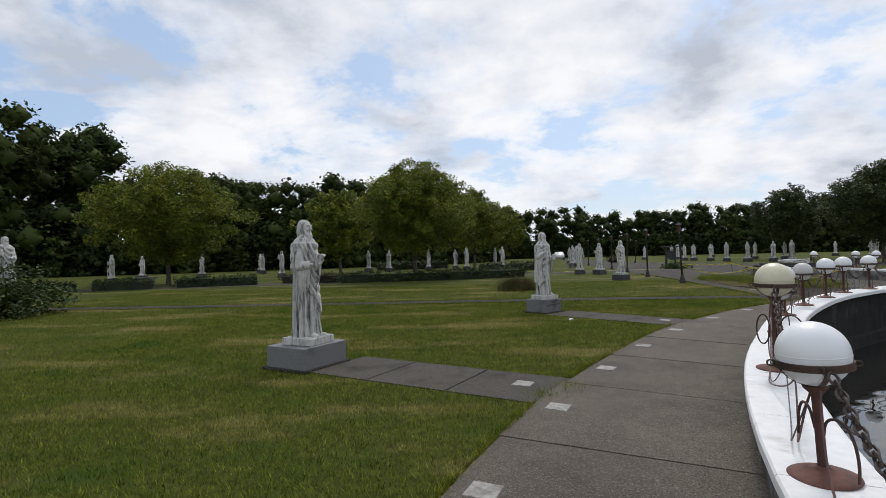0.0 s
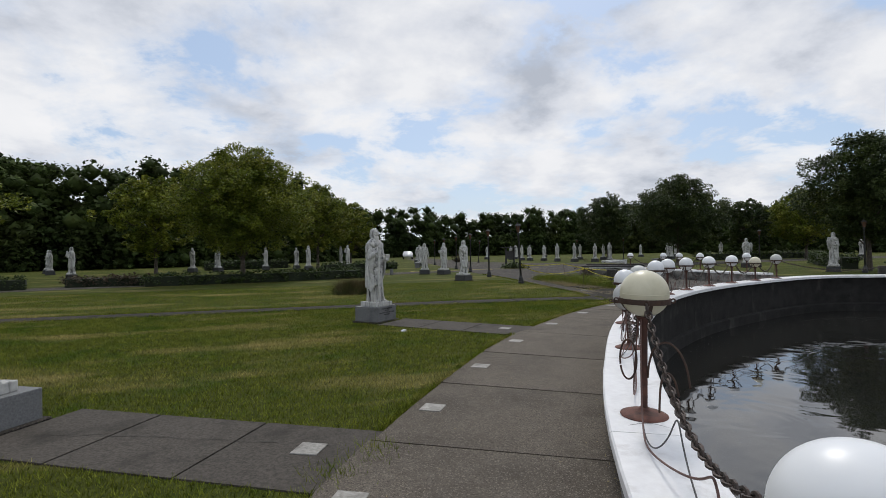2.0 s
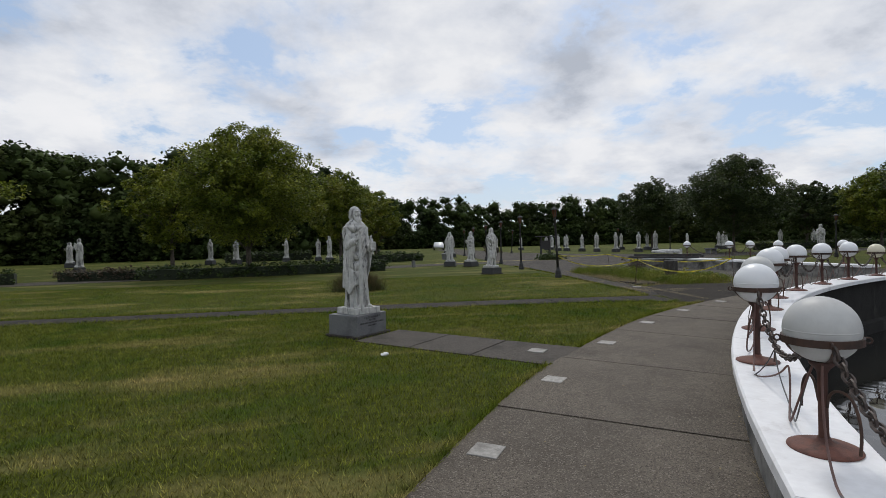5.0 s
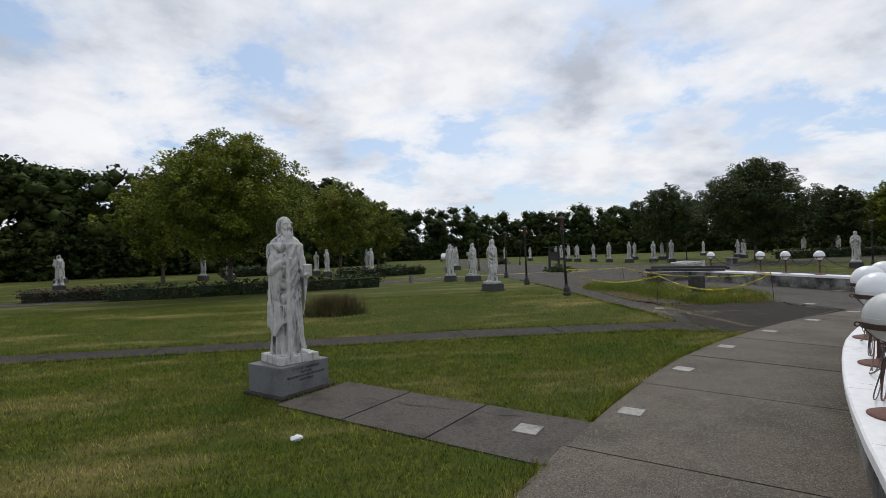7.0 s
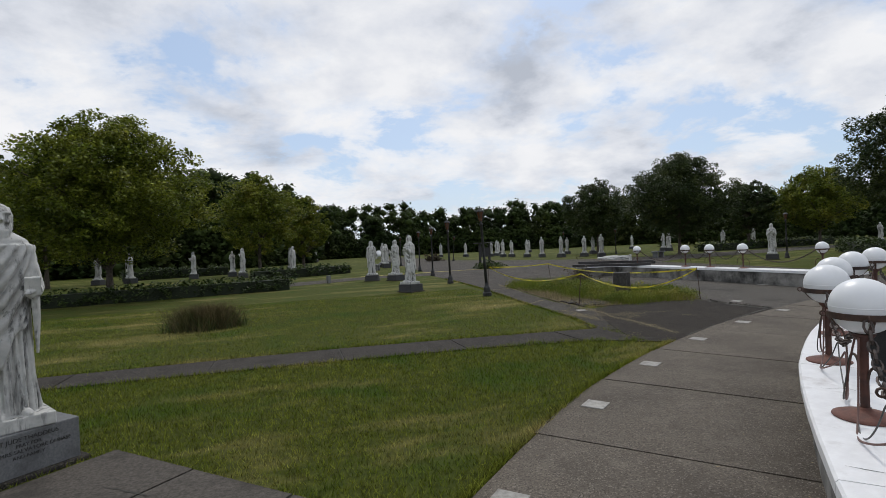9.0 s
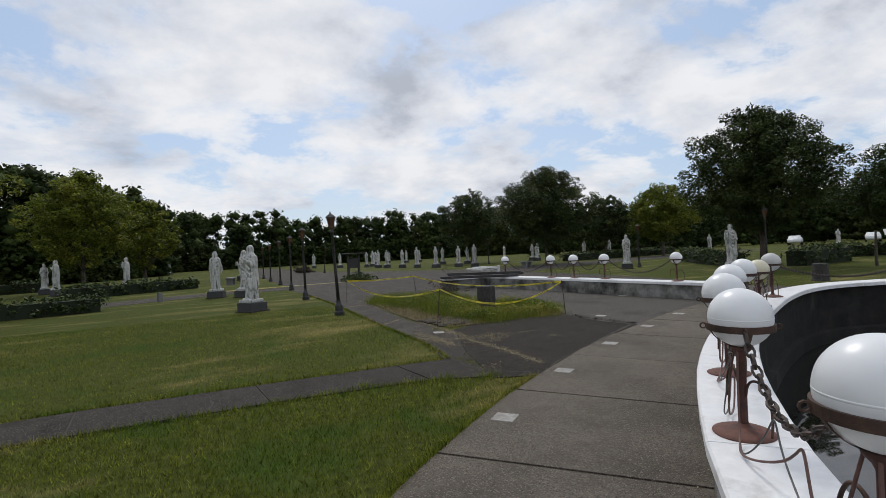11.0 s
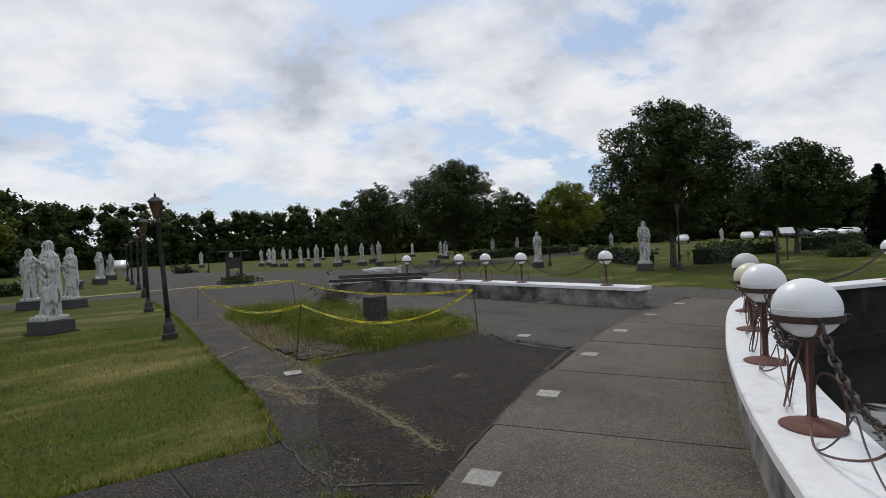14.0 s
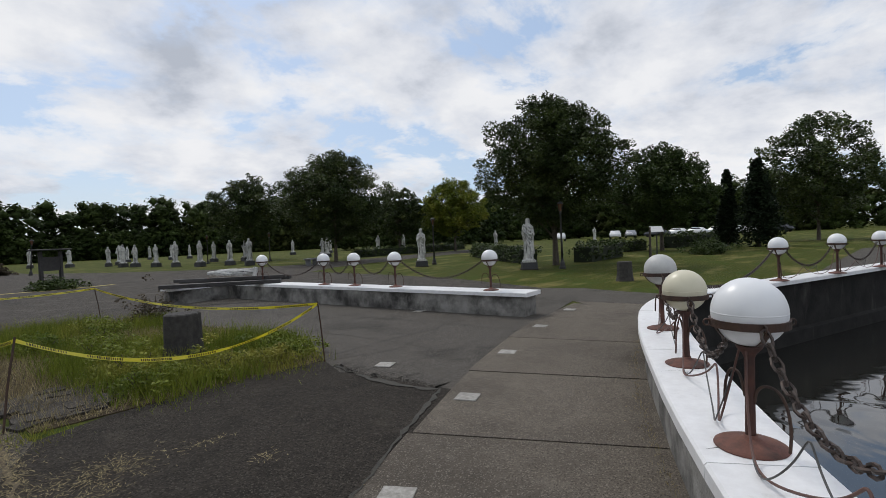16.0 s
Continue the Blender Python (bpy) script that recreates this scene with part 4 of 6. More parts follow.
def robed(pose_kind, seed):
    """A standing robed figure on a small base, front towards -y, about 1.66 m tall."""
    rnd = random.Random(seed)
    ph = [rnd.uniform(0, 6.28) for _ in range(8)]
    bm = bmesh.new()
    prof = [(0.0, 0.225, 0.205), (0.05, 0.235, 0.215), (0.2, 0.215, 0.195), (0.45, 0.198, 0.178), (0.7, 0.190, 0.165), (0.92, 0.182, 0.155), (1.06, 0.192, 0.15), (1.18, 0.202, 0.146),
            (1.27, 0.200, 0.132), (1.335, 0.172, 0.115), (1.375, 0.115, 0.092), (1.405, 0.064, 0.066), (1.46, 0.052, 0.058)]
    N, rings = 160, []

    def groove(u):
        """Rounded ridges with narrow deep creases between them."""
        return abs(math.sin(u)) ** 0.55

    for z in np.linspace(0.0, 1.46, 150):
        a = np.interp(z, [p[0] for p in prof], [p[1] for p in prof])
        b = np.interp(z, [p[0] for p in prof], [p[2] for p in prof])
        lo = np.interp(z, [0, 0.5, 0.95, 1.05], [0.60, 0.56, 0.40, 0.0])
        up_ = np.interp(z, [0.55, 0.75, 1.2, 1.33], [0.0, 0.60, 0.52, 0.0])
        rg = []
        for i in range(N):
            th = 2 * math.pi * i / N
            front = math.cos(th + math.pi / 2)            # 1 at the front, -1 at the back
            side = math.sin(th + math.pi / 2 + 0.35)
            g = groove(6.5 * th + ph[0] + 0.9 * math.sin(1.7 * z + ph[1]) + 0.5 * math.sin(2 * th)) * 0.6 + groove(13 * th + ph[2] - 0.8 * z) * 0.4
            k = 1 - lo * (1 - g)
            # mantle: swags falling from the shoulder across the body, its hem rising to one side
            hem = 0.60 - 0.34 * side + 0.04 * math.sin(7 * th + ph[5])
            if z > hem:
                step_ = min(1, (z - hem) / 0.015)
                sw = groove(21 * (z + 0.30 * front + 0.26 * side) + ph[6])
                kk = 1.22 - up_ * (1 - sw) * (0.5 + 0.5 * max(0, front)) - 0.10 * (1 - g)
                k = k * (1 - step_) + kk * step_ if z < 1.3 else 1.05
            rg.append(bm.verts.new((0.93 * a * k * math.cos(th), 0.97 * b * k * math.sin(th) + 0.02 * math.sin(2 * z), z + 0.085)))
        rings.append(rg)
    for r0, r1 in zip(rings, rings[1:]):
        for i in range(N):
            bm.faces.new((r0[i], r0[(i + 1) % N], r1[(i + 1) % N], r1[i]))
    bm.faces.new(list(reversed(rings[0]))); bm.faces.new(rings[-1])
    hz = 1.585
    # head: skull, brow, nose, cheeks, hair in locks, beard in strands
    ball(bm, (0, -0.010, hz), (0.072, 0.092, 0.112), 20, 14)
    ball(bm, (0, 0.022, hz + 0.030), (0.080, 0.088, 0.092), 20, 12)
    tube(bm, [(0, -0.096, hz + 0.032), (0, -0.116, hz - 0.018), (0, -0.098, hz - 0.026)], [0.009, 0.015, 0.010], 8)
    for s in (-1, 1):
        tube(bm, [(s * 0.008, -0.098, hz + 0.036), (s * 0.035, -0.094, hz + 0.042), (s * 0.060, -0.070, hz + 0.030)], 0.010, 6)
        ball(bm, (s * 0.036, -0.080, hz - 0.026), (0.022, 0.018, 0.022), 8, 6)
    if pose_kind == "veil":
        ball(bm, (0, 0.030, hz - 0.05), (0.112, 0.085, 0.17), 16, 10)
    else:
        for k in range(11):
            a = math.pi * (0.0 + k / 10)
            x, y = 0.072 * math.cos(a), 0.026 + 0.066 * math.sin(a)
            tube(bm, [(x * 0.8, y * 0.8, hz + 0.09), (x * 1.06, y, hz + 0.02), (x * 1.08, y + 0.01, hz - 0.06), (x * 1.0, y + 0.005, hz - 0.115)], [0.017, 0.020, 0.017, 0.008], 7)
        for k in range(7):
            a = -0.9 + 0.3 * k
            tube(bm, [(0.075 * math.sin(a), -0.075 + 0.035 * abs(a), hz - 0.04), (0.060 * math.sin(a), -0.098 + 0.03 * abs(a), hz - 0.10), (0.035 * math.sin(a), -0.10, hz - 0.16 + 0.02 * abs(a))], [0.016, 0.020, 0.008], 7)
    S = 0.145
    arms = {"book": [((S, 0, 1.34), (0.186, -0.03, 1.07), (0.07, -0.235, 1.19)), ((-S, 0, 1.34), (-0.19, -0.05, 1.06), (-0.09, -0.24, 1.08))],
            "staff": [((S, 0, 1.34), (0.195, -0.04, 1.06), (0.10, -0.215, 1.19)), ((-S, 0, 1.34), (-0.195, -0.03, 1.04), (-0.14, -0.225, 1.0))],
            "pray": [((S, 0, 1.34), (0.19, -0.05, 1.08), (0.02, -0.22, 1.27)), ((-S, 0, 1.34), (-0.19, -0.05, 1.08), (-0.02, -0.22, 1.27))],
            "child": [((S, 0, 1.34), (0.19, -0.04, 1.06), (0.05, -0.24, 1.08)), ((-S, 0, 1.34), (-0.195, -0.06, 1.10), (-0.14, -0.26, 1.16))],
            "veil": [((S, 0, 1.34), (0.20, -0.02, 1.08), (0.26, -0.12, 0.87)), ((-S, 0, 1.34), (-0.20, -0.02, 1.08), (-0.26, -0.12, 0.87))]}[pose_kind]
    for sh, el, ha in arms:
        lp = lambda q: tuple(el[i] + (ha[i] - el[i]) * q for i in range(3))
        mid = [(sh[i] + el[i]) / 2 for i in range(3)]
        tube(bm, [sh, mid, el], [0.056, 0.064, 0.064], 14)
        ball(bm, el, 0.064, 12, 8)
        tube(bm, [el, lp(0.35), lp(0.68)], [0.062, 0.060, 0.058], 14)
        tube(bm, [lp(0.6), lp(0.95)], [0.030, 0.025], 10)
        ball(bm, ha, (0.030, 0.034, 0.040), 10, 8)
        for f in range(4):
            o = (f - 1.5) * 0.014
            tube(bm, [(ha[0] + o, ha[1] - 0.012, ha[2] + 0.012), (ha[0] + o * 0.9 - ha[0] * 0.12, ha[1] - 0.042, ha[2] + 0.022), (ha[0] + o * 0.8 - ha[0] * 0.30, ha[1] - 0.048, ha[2] + 0.002)], 0.009, 6)
        # folds of cloth hanging from the forearm
        for f in range(4):
            q = 0.05 + 0.19 * f
            p = lp(q)
            drop = (0.52 if pose_kind in ("staff", "book") else 0.34) - 0.07 * f
            tube(bm, [(p[0] * 1.02, p[1], p[2] + 0.03), (p[0] * 1.06, p[1] + 0.012, p[2] - drop * 0.45), (p[0] * 1.04, p[1] + 0.03, p[2] - drop)], [0.028, 0.022, 0.010], 8)
    if pose_kind == "book":
        box(bm, 0, 0, 0, 0.125, 0.045, 0.17, pose(-0.09, -0.275, 1.14, 12, 0, 8))
    if pose_kind == "staff":
        box(bm, 0, 0, 0, 0.10, 0.045, 0.14, pose(-0.14, -0.245, 1.06, 10, 0, 10))
        tube(bm, [(0.10, -0.245, 0.10), (0.10, -0.245, 0.8), (0.10, -0.245, 1.30)], [0.030, 0.024, 0.022], 8)
    if pose_kind == "child":
        ball(bm, (-0.17, -0.20, 1.40), (0.06, 0.06, 0.07), 12, 8)
        ball(bm, (-0.18, -0.19, 1.24), (0.08, 0.085, 0.12), 12, 8)
        tube(bm, [(-0.17, -0.25, 1.2), (-0.12, -0.31, 1.1)], [0.04, 0.025], 8)
    for s in (-1, 1):
        tube(bm, [(s * 0.075, -0.16, 0.115), (s * 0.085, -0.235, 0.11), (s * 0.09, -0.27, 0.10)], [0.036, 0.034, 0.018], 8)
    box(bm, 0, -0.025, 0.048, 0.48, 0.50, 0.095)
    if pose_kind == "staff":
        bmesh.ops.scale(bm, vec=(-1, 1, 1), verts=list(bm.verts))
        bmesh.ops.reverse_faces(bm, faces=list(bm.faces))
    return bm


def put_statue(name, me, voxel, x, y, z, face, scale=1.0, label="", group="statues in the grounds"):
    ob = new(name, me)
    ob.matrix_basis = pose(x, y, z, 0, 0, face) @ Matrix.Diagonal((scale, scale, scale, 1))
    if voxel:
        md = ob.modifiers.new("weld", 'REMESH')
        md.mode, md.voxel_size, md.use_smooth_shade = 'VOXEL', voxel, True
    return tagged(ob, label, "statue", group)


def plinth(x, y, rz, w, d, h, label="rough-hewn grey granite plinth on the lawn", lines=()):
    e = thing("plinth", x, y, 0, rz, label, "plinth", "statue plinths")
    bm = bmesh.new()
    box(bm, 0, 0, 0.0, w + 0.10, d + 0.10, 0.07)
    bmesh.ops.bevel(bm, geom=list(bm.edges), offset=0.01, segments=1, affect='EDGES')
    part("footing", bm, M["darkwalk"], e, "dark stained concrete footing")
    bm = bmesh.new()
    box(bm, 0, 0, h / 2 + 0.01, w, d, h - 0.02)
    bmesh.ops.bevel(bm, geom=list(bm.edges), offset=0.010, segments=2, affect='EDGES', profile=0.6)
    part("block", bm, M["granite"] if lines or w > 0.7 else M["granite_dark"], e)
    for i, (txt, size) in enumerate(lines):
        cu = bpy.data.curves.new("inscription", 'FONT')
        cu.body, cu.size, cu.align_x, cu.extrude = txt, size, 'CENTER', 0.0015
        tmp = bpy.data.objects.new("inscription", cu)
        scene.collection.objects.link(tmp)
        me = bpy.data.meshes.new_from_object(tmp.evaluated_get(bpy.context.evaluated_depsgraph_get()))
        bpy.data.objects.remove(tmp)
        me.materials.clear()
        me.materials.append(M["ink"])
        o = new("inscription", me)
        o.parent = e
        o.matrix_basis = pose(0, -d / 2 - 0.001, h - 0.062 - i * 0.040, 90, 0, 0)
        tagged(o, label="dark engraved lettering")
    return e


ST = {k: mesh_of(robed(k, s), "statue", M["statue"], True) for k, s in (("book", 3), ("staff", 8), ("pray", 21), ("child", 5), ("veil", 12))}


def facing(x, y, tx=CX, ty=CY):
    """Turn so that the front (-y) looks from x, y towards tx, ty."""
    return math.degrees(math.atan2(ty - y, tx - x)) + 90


# the two large figures beside the path
f1 = facing(-1.3, 7.6)
plinth(-1.22, 7.48, f1, 0.80, 0.70, 0.31)
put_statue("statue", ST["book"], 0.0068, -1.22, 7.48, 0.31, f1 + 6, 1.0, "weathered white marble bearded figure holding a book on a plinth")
f2 = facing(3.0, 12.92)
plinth(3.04, 13.0, f2, 0.66, 0.58, 0.335, lines=(("ST JUDE THADDEUS", 0.042), ("PRAY FOR", 0.034), ("MR & MRS SALVATORE DI BIASE", 0.038), ("AND FAMILY", 0.034)))
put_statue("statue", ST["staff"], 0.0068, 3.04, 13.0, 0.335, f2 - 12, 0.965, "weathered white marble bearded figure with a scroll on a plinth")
# middle distance
MID = [(9.12, 25.6, "pray", 0.27, -60), (10.0, 32.3, "book", 0.27, -60), (9.0, 33.2, "veil", 0.28, 160), (30.7, 29.6, "pray", 0.3, -50), (29.1, 22.6, "child", 0.3, -55)]
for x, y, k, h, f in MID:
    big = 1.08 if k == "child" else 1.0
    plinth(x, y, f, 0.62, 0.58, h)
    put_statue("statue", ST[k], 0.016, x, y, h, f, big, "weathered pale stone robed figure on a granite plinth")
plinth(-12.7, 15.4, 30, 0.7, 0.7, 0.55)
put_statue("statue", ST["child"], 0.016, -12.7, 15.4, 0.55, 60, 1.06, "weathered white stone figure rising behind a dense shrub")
FAR = [(-23.4, 35.5, "staff"), (-25, 41.5, "veil"), (-20.5, 42.5, "pray"), (-12.3, 38.5, "child"), (-7.2, 47.5, "pray"), (-5.2, 47.2, "staff"), (-1.6, 49, "book"), (2.0, 46.0, "pray"), (5.2, 53.5, "veil"),
       (-20, 54, "veil"), (-18, 49.5, "book"), (1.0, 49.5, "pray"), (5.4, 47.5, "child"), (9.5, 95, "veil"), (13.0, 52.0, "pray"), (12.8, 49.5, "book"), (14.3, 57.0, "staff"), (15.0, 62.0, "veil"),
       (30.4, 69, "pray"), (29.6, 63.5, "book"), (29.8, 61.5, "veil"), (45, 94, "book"), (30.0, 58.0, "pray"), (30.2, 55.0, "staff"), (30.4, 51.5, "child"), (32.0, 50.0, "pray"), (31.8, 47.0, "book"),
       (45.5, 55.0, "veil"), (49.0, 50.2, "staff"), (53.0, 70.0, "pray"), (57.0, 53.5, "staff"), (58.6, 41.4, "pray"), (75.0, 36.0, "child"), (57.0, 67.0, "book"), (38.0, 84.0, "book"), (43.5, 84.0, "pray"),
       (46.5, 85.0, "veil"), (36.8, 61.0, "pray"), (38.0, 57.5, "book"), (44.0, 52.5, "staff"), (-34, 38, "veil"), (32.5, 72.0, "veil"), (35.0, 78.0, "pray"), (29.0, 75.0, "book"), (27.5, 82.0, "staff")]
low = {}
for k in ST:
    dec = bpy.data.meshes.new("statue_far")
    tmp = new("tmp", ST[k])
    md = tmp.modifiers.new("weld", 'REMESH')
    md.mode, md.voxel_size, md.use_smooth_shade = 'VOXEL', 0.035, True
    dg = bpy.context.evaluated_depsgraph_get()
    low[k] = bpy.data.meshes.new_from_object(tmp.evaluated_get(dg))
    low[k].materials.clear()
    low[k].materials.append(M["statue_far"])
    bpy.data.objects.remove(tmp)
random.seed(12)
for x, y, k in FAR:
    f = random.uniform(-100, 20)
    plinth(x, y, f, 0.6, 0.6, 0.34, "weathered grey stone plinth on the lawn")
    put_statue("statue", low[k], 0, x, y, 0.34, f, random.uniform(0.94, 1.04), "pale weathered stone robed figure on a plinth")

# ---------------- street lamps ----------------


def street_lamp(x, y, h, lean_x, lean_y, rz=0):
    e = thing("street_lamp", 0, 0, label="black cast-iron lantern post leaning slightly", category="street lamp", group="lantern posts")
    e.matrix_basis = pose(x, y, 0, lean_x, lean_y, rz)
    bm = bmesh.new()
    lathe(bm, [(0.13, -0.03), (0.13, 0.10), (0.105, 0.12), (0.095, 0.26), (0.06, 0.32), (0.052, 0.40)], 12)
    part("base", bm, M["lamp_black"], e)
    bm = bmesh.new()
    lathe(bm, [(0.046, 0.38), (0.040, 1.2), (0.036, h - 0.52), (0.055, h - 0.50), (0.055, h - 0.47), (0.03, h - 0.45), (0.04, h - 0.40)], 12)
    part("post", bm, M["lamp_black"], e, smooth=True)
    bm = bmesh.new()
    lathe(bm, [(0.055, h - 0.40), (0.105, h - 0.12)], 6)
    lantern = part("lantern", bm, M["lamp_glass"], e, "amber lantern panes")
    for k in range(6):
        bm = bmesh.new()
        a = k * math.pi / 3
        tube(bm, [(0.058 * math.cos(a), 0.058 * math.sin(a), h - 0.40), (0.109 * math.cos(a), 0.109 * math.sin(a), h - 0.12)], 0.006, 5)
        part("lantern_bar", bm, M["lamp_black"], lantern)
    bm = bmesh.new()
    lathe(bm, [(0.135, h - 0.12), (0.135, h - 0.10), (0.06, h - 0.035), (0.02, h - 0.02), (0.022, h + 0.01), (0.005, h + 0.05)], 6)
    part("cap", bm, M["lamp_black"], e)
    return e


for x, y, h, lx, ly in [(10.66, 22.3, 2.62, 1.0, -3.2), (11.4, 28.1, 2.62, 0, -0.8), (12.4, 34.2, 2.62, 0, 0.3), (13.2, 40, 2.62, 0, 0), (13.9, 46, 2.6, 0, 0), (14.6, 52, 2.6, 0, 0), (29.5, 21.3, 2.75, 0, -0.6), (32.3, 30.0, 2.62, 0, 0),
                       (34.0, 57.0, 2.6, 0, 0), (37.0, 52.0, 2.6, 0, 0), (21.5, 58.0, 2.6, 0, 4.0)]:
    street_lamp(x, y, h, lx, ly)

# ---------------- trees ----------------


def leaf_cloud(rng, centres, radii, per, size, squash=0.8, flat_=0.5, droop=0.0):
    """Folded leaves scattered in clumps: arrays of verts and quad faces."""
    c = np.repeat(np.asarray(centres), per, axis=0)
    r = np.repeat(np.asarray(radii), per)
    n = len(c)
    v = rng.normal(size=(n, 3))
    v /= np.linalg.norm(v, axis=1)[:, None]
    d = r * rng.uniform(0.25, 1.0, n) ** 0.5
    p = c + v * d[:, None] * np.array([1, 1, squash])
    u = rng.normal(size=(n, 3)) * np.array([1, 1, flat_])
    u /= np.linalg.norm(u, axis=1)[:, None]
    w = np.cross(u, rng.normal(size=(n, 3)) * np.array([flat_, flat_, 1]) + np.array([0, 0, 0.6]))
    w /= np.linalg.norm(w, axis=1)[:, None] + 1e-9
    s = (size * rng.uniform(0.6, 1.3, n))[:, None]
    nn = np.cross(u, w)
    a, b, cc, dd = p - u * s * 0.55, p + w * s * 0.36 + nn * s * 0.10, p + u * s * 0.55, p - w * s * 0.36 + nn * s * 0.10
    verts = np.stack([a, b, cc, dd], 1).reshape(-1, 3)
    faces = np.arange(4 * n).reshape(-1, 4)
    return verts, faces


def tree(x, y, H, R, base, leaf, n_clump, per, size, seed, label, category="tree", tall=0.5, name="tree", trunk_r=0.13):
    rng = np.random.default_rng(seed)
    e = thing(name, x, y, label=label, category=category, group="trees in the grounds")
    cz, hz = (H + base) / 2, (H - base) / 2
    cs, rs = [], []
    while len(cs) < n_clump * 2.2:
        v = rng.normal(size=3)
        v /= np.linalg.norm(v)
        k = rng.uniform(0.3, 1.0) ** 0.42
        az = math.atan2(v[1], v[0])
        wob = 0.88 + 0.09 * math.sin(3 * az + seed) + 0.07 * math.sin(7 * az + 5 * v[2] + seed) + rng.uniform(-0.14, 0.17)
        zz = v[2] * k
        wide = 1.0 + 0.15 * zz if zz < 0 else 1.0 - 0.42 * zz
        cs.append((v[0] * k * R * wob * wide, v[1] * k * R * wob * wide, cz + zz * hz * (0.86 + 0.14 * wob)))
        rs.append(R * rng.uniform(0.045, 0.135))
    for _ in range(n_clump // 3):
        v = rng.normal(size=3)
        v *= rng.uniform(0.1, 0.62) / np.linalg.norm(v)
        cs.append((v[0] * R, v[1] * R, cz + v[2] * hz))
        rs.append(R * rng.uniform(0.12, 0.20))
    per_ = np.clip((per * (np.asarray(rs) / (0.10 * R)) ** 1.5).astype(int), 14, per * 3)
    verts, faces = leaf_cloud(rng, cs, rs, per_, size * 0.68)
    crown = new("crown", raw_mesh("crown", verts, faces, leaf))
    crown.parent = e
    bm = bmesh.new()
    top = base + hz * 1.3
    bend = rng.normal(size=2) * 0.12
    spine = [(bend[0] * s * s, bend[1] * s * s, s * top) for s in np.linspace(0, 1, 7)]
    tube(bm, [(0, 0, -0.05)] + spine[0:], [trunk_r * 1.5] + [trunk_r * (1.25 - 0.2 * min(s * 6, 1) - 0.85 * s) for s in np.linspace(0, 1, 7)], 9)
    order = rng.permutation(len(cs))[:22]
    for q in order:
        t = Vector(cs[q])
        s0 = max(0.22, min(0.85, (t.z - 0.9) / top * 0.75))
        o = Vector((bend[0] * s0 * s0, bend[1] * s0 * s0, s0 * top))
        m1 = o.lerp(t, 0.5) + Vector((0, 0, 0.15 * R * 0.4))
        tube(bm, [o, m1, t], [trunk_r * 0.42 * (1.1 - s0 * 0.6), trunk_r * 0.24, trunk_r * 0.08], 5)
    part("trunk", bm, M["bark"], e)
    return e


GREEN = "broad green maple with a rounded leafy crown on the lawn"
DARK = "dark green broadleaf tree with an uneven crown"
tree(-1.5, 30.6, 7.25, 4.0, 1.45, M["leaf"], 260, 130, 0.155, 1, "yellow-green maple with a broad ragged crown on the lawn")
tree(-17.2, 31.8, 7.7, 4.6, 1.4, M["leaf"], 230, 110, 0.19, 2, GREEN)
tree(2.9, 50.5, 8.0, 3.7, 1.4, M["leaf"], 150, 90, 0.22, 3, GREEN)
tree(6.4, 56.0, 7.0, 3.0, 1.2, M["leaf"], 80, 70, 0.30, 33, GREEN)
tree(-9.5, 46.0, 8.0, 3.8, 1.2, M["leaf"], 100, 70, 0.30, 4, GREEN)
tree(36.0, 42.2, 8.3, 4.7, 1.5, M["leaf_dark"], 240, 110, 0.20, 5, DARK)
tree(38.5, 57.3, 8.4, 4.1, 1.4, M["leaf_dark"], 170, 90, 0.24, 6, DARK)
tree(31.6, 22.5, 7.75, 3.5, 1.55, M["leaf_dark"], 260, 140, 0.15, 7, "tall dark green maple with an airy ragged crown")
tree(46.0, 21.2, 7.0, 3.9, 1.6, M["hedge"], 200, 110, 0.19, 8, GREEN)
tree(53.0, 43.0, 7.6, 4.2, 1.5, M["leaf"], 160, 90, 0.24, 9, GREEN)
tree(50.0, 48.0, 7.0, 3.0, 1.5, M["leaf_dark"], 80, 80, 0.30, 19, DARK)
tree(61.0, 12.6, 10.4, 5.6, 1.6, M["leaf_dark"], 120, 80, 0.32, 10, DARK)
tree(36.0, -2.0, 9.0, 4.5, 2.2, M["leaf_dark"], 120, 80, 0.3, 11, DARK)


def evergreen(x, y, H, R, seed):
    """A narrow spire: clumps in a column that swells low down and tapers to the tip."""
    rng = np.random.default_rng(seed)
    e = thing("evergreen_tree", x, y, label="narrow dark columnar evergreen by the car park", category="evergreen", group="trees in the grounds")
    cs, rs = [], []
    for _ in range(150):
        s = rng.uniform(0.03, 0.97)
        w = R * min(0.75 + s, 1.0) * (1 - max(0, s - 0.25) / 0.75) ** 0.75
        a, k = rng.uniform(0, 6.28), rng.uniform(0.1, 0.85)
        cs.append((w * k * math.cos(a), w * k * math.sin(a), s * H))
        rs.append(0.12 * R + 0.22 * w)
    verts, faces = leaf_cloud(rng, cs, rs, 90, 0.17, squash=1.5)
    crown = new("crown", raw_mesh("crown", verts, faces, M["leaf_evergreen"]))
    crown.parent = e
    bm = bmesh.new()
    tube(bm, [(0, 0, -0.05), (0, 0, H * 0.5), (0.03, 0, H * 0.92)], [0.14, 0.09, 0.02], 9)
    part("trunk", bm, M["bark"], e)


evergreen(51.2, 17.9, 5.5, 0.95, 40)
evergreen(49.4, 15.9, 5.8, 1.5, 41)

# woods all round: one mass of foliage
rng = np.random.default_rng(77)
cs, rs = [], []


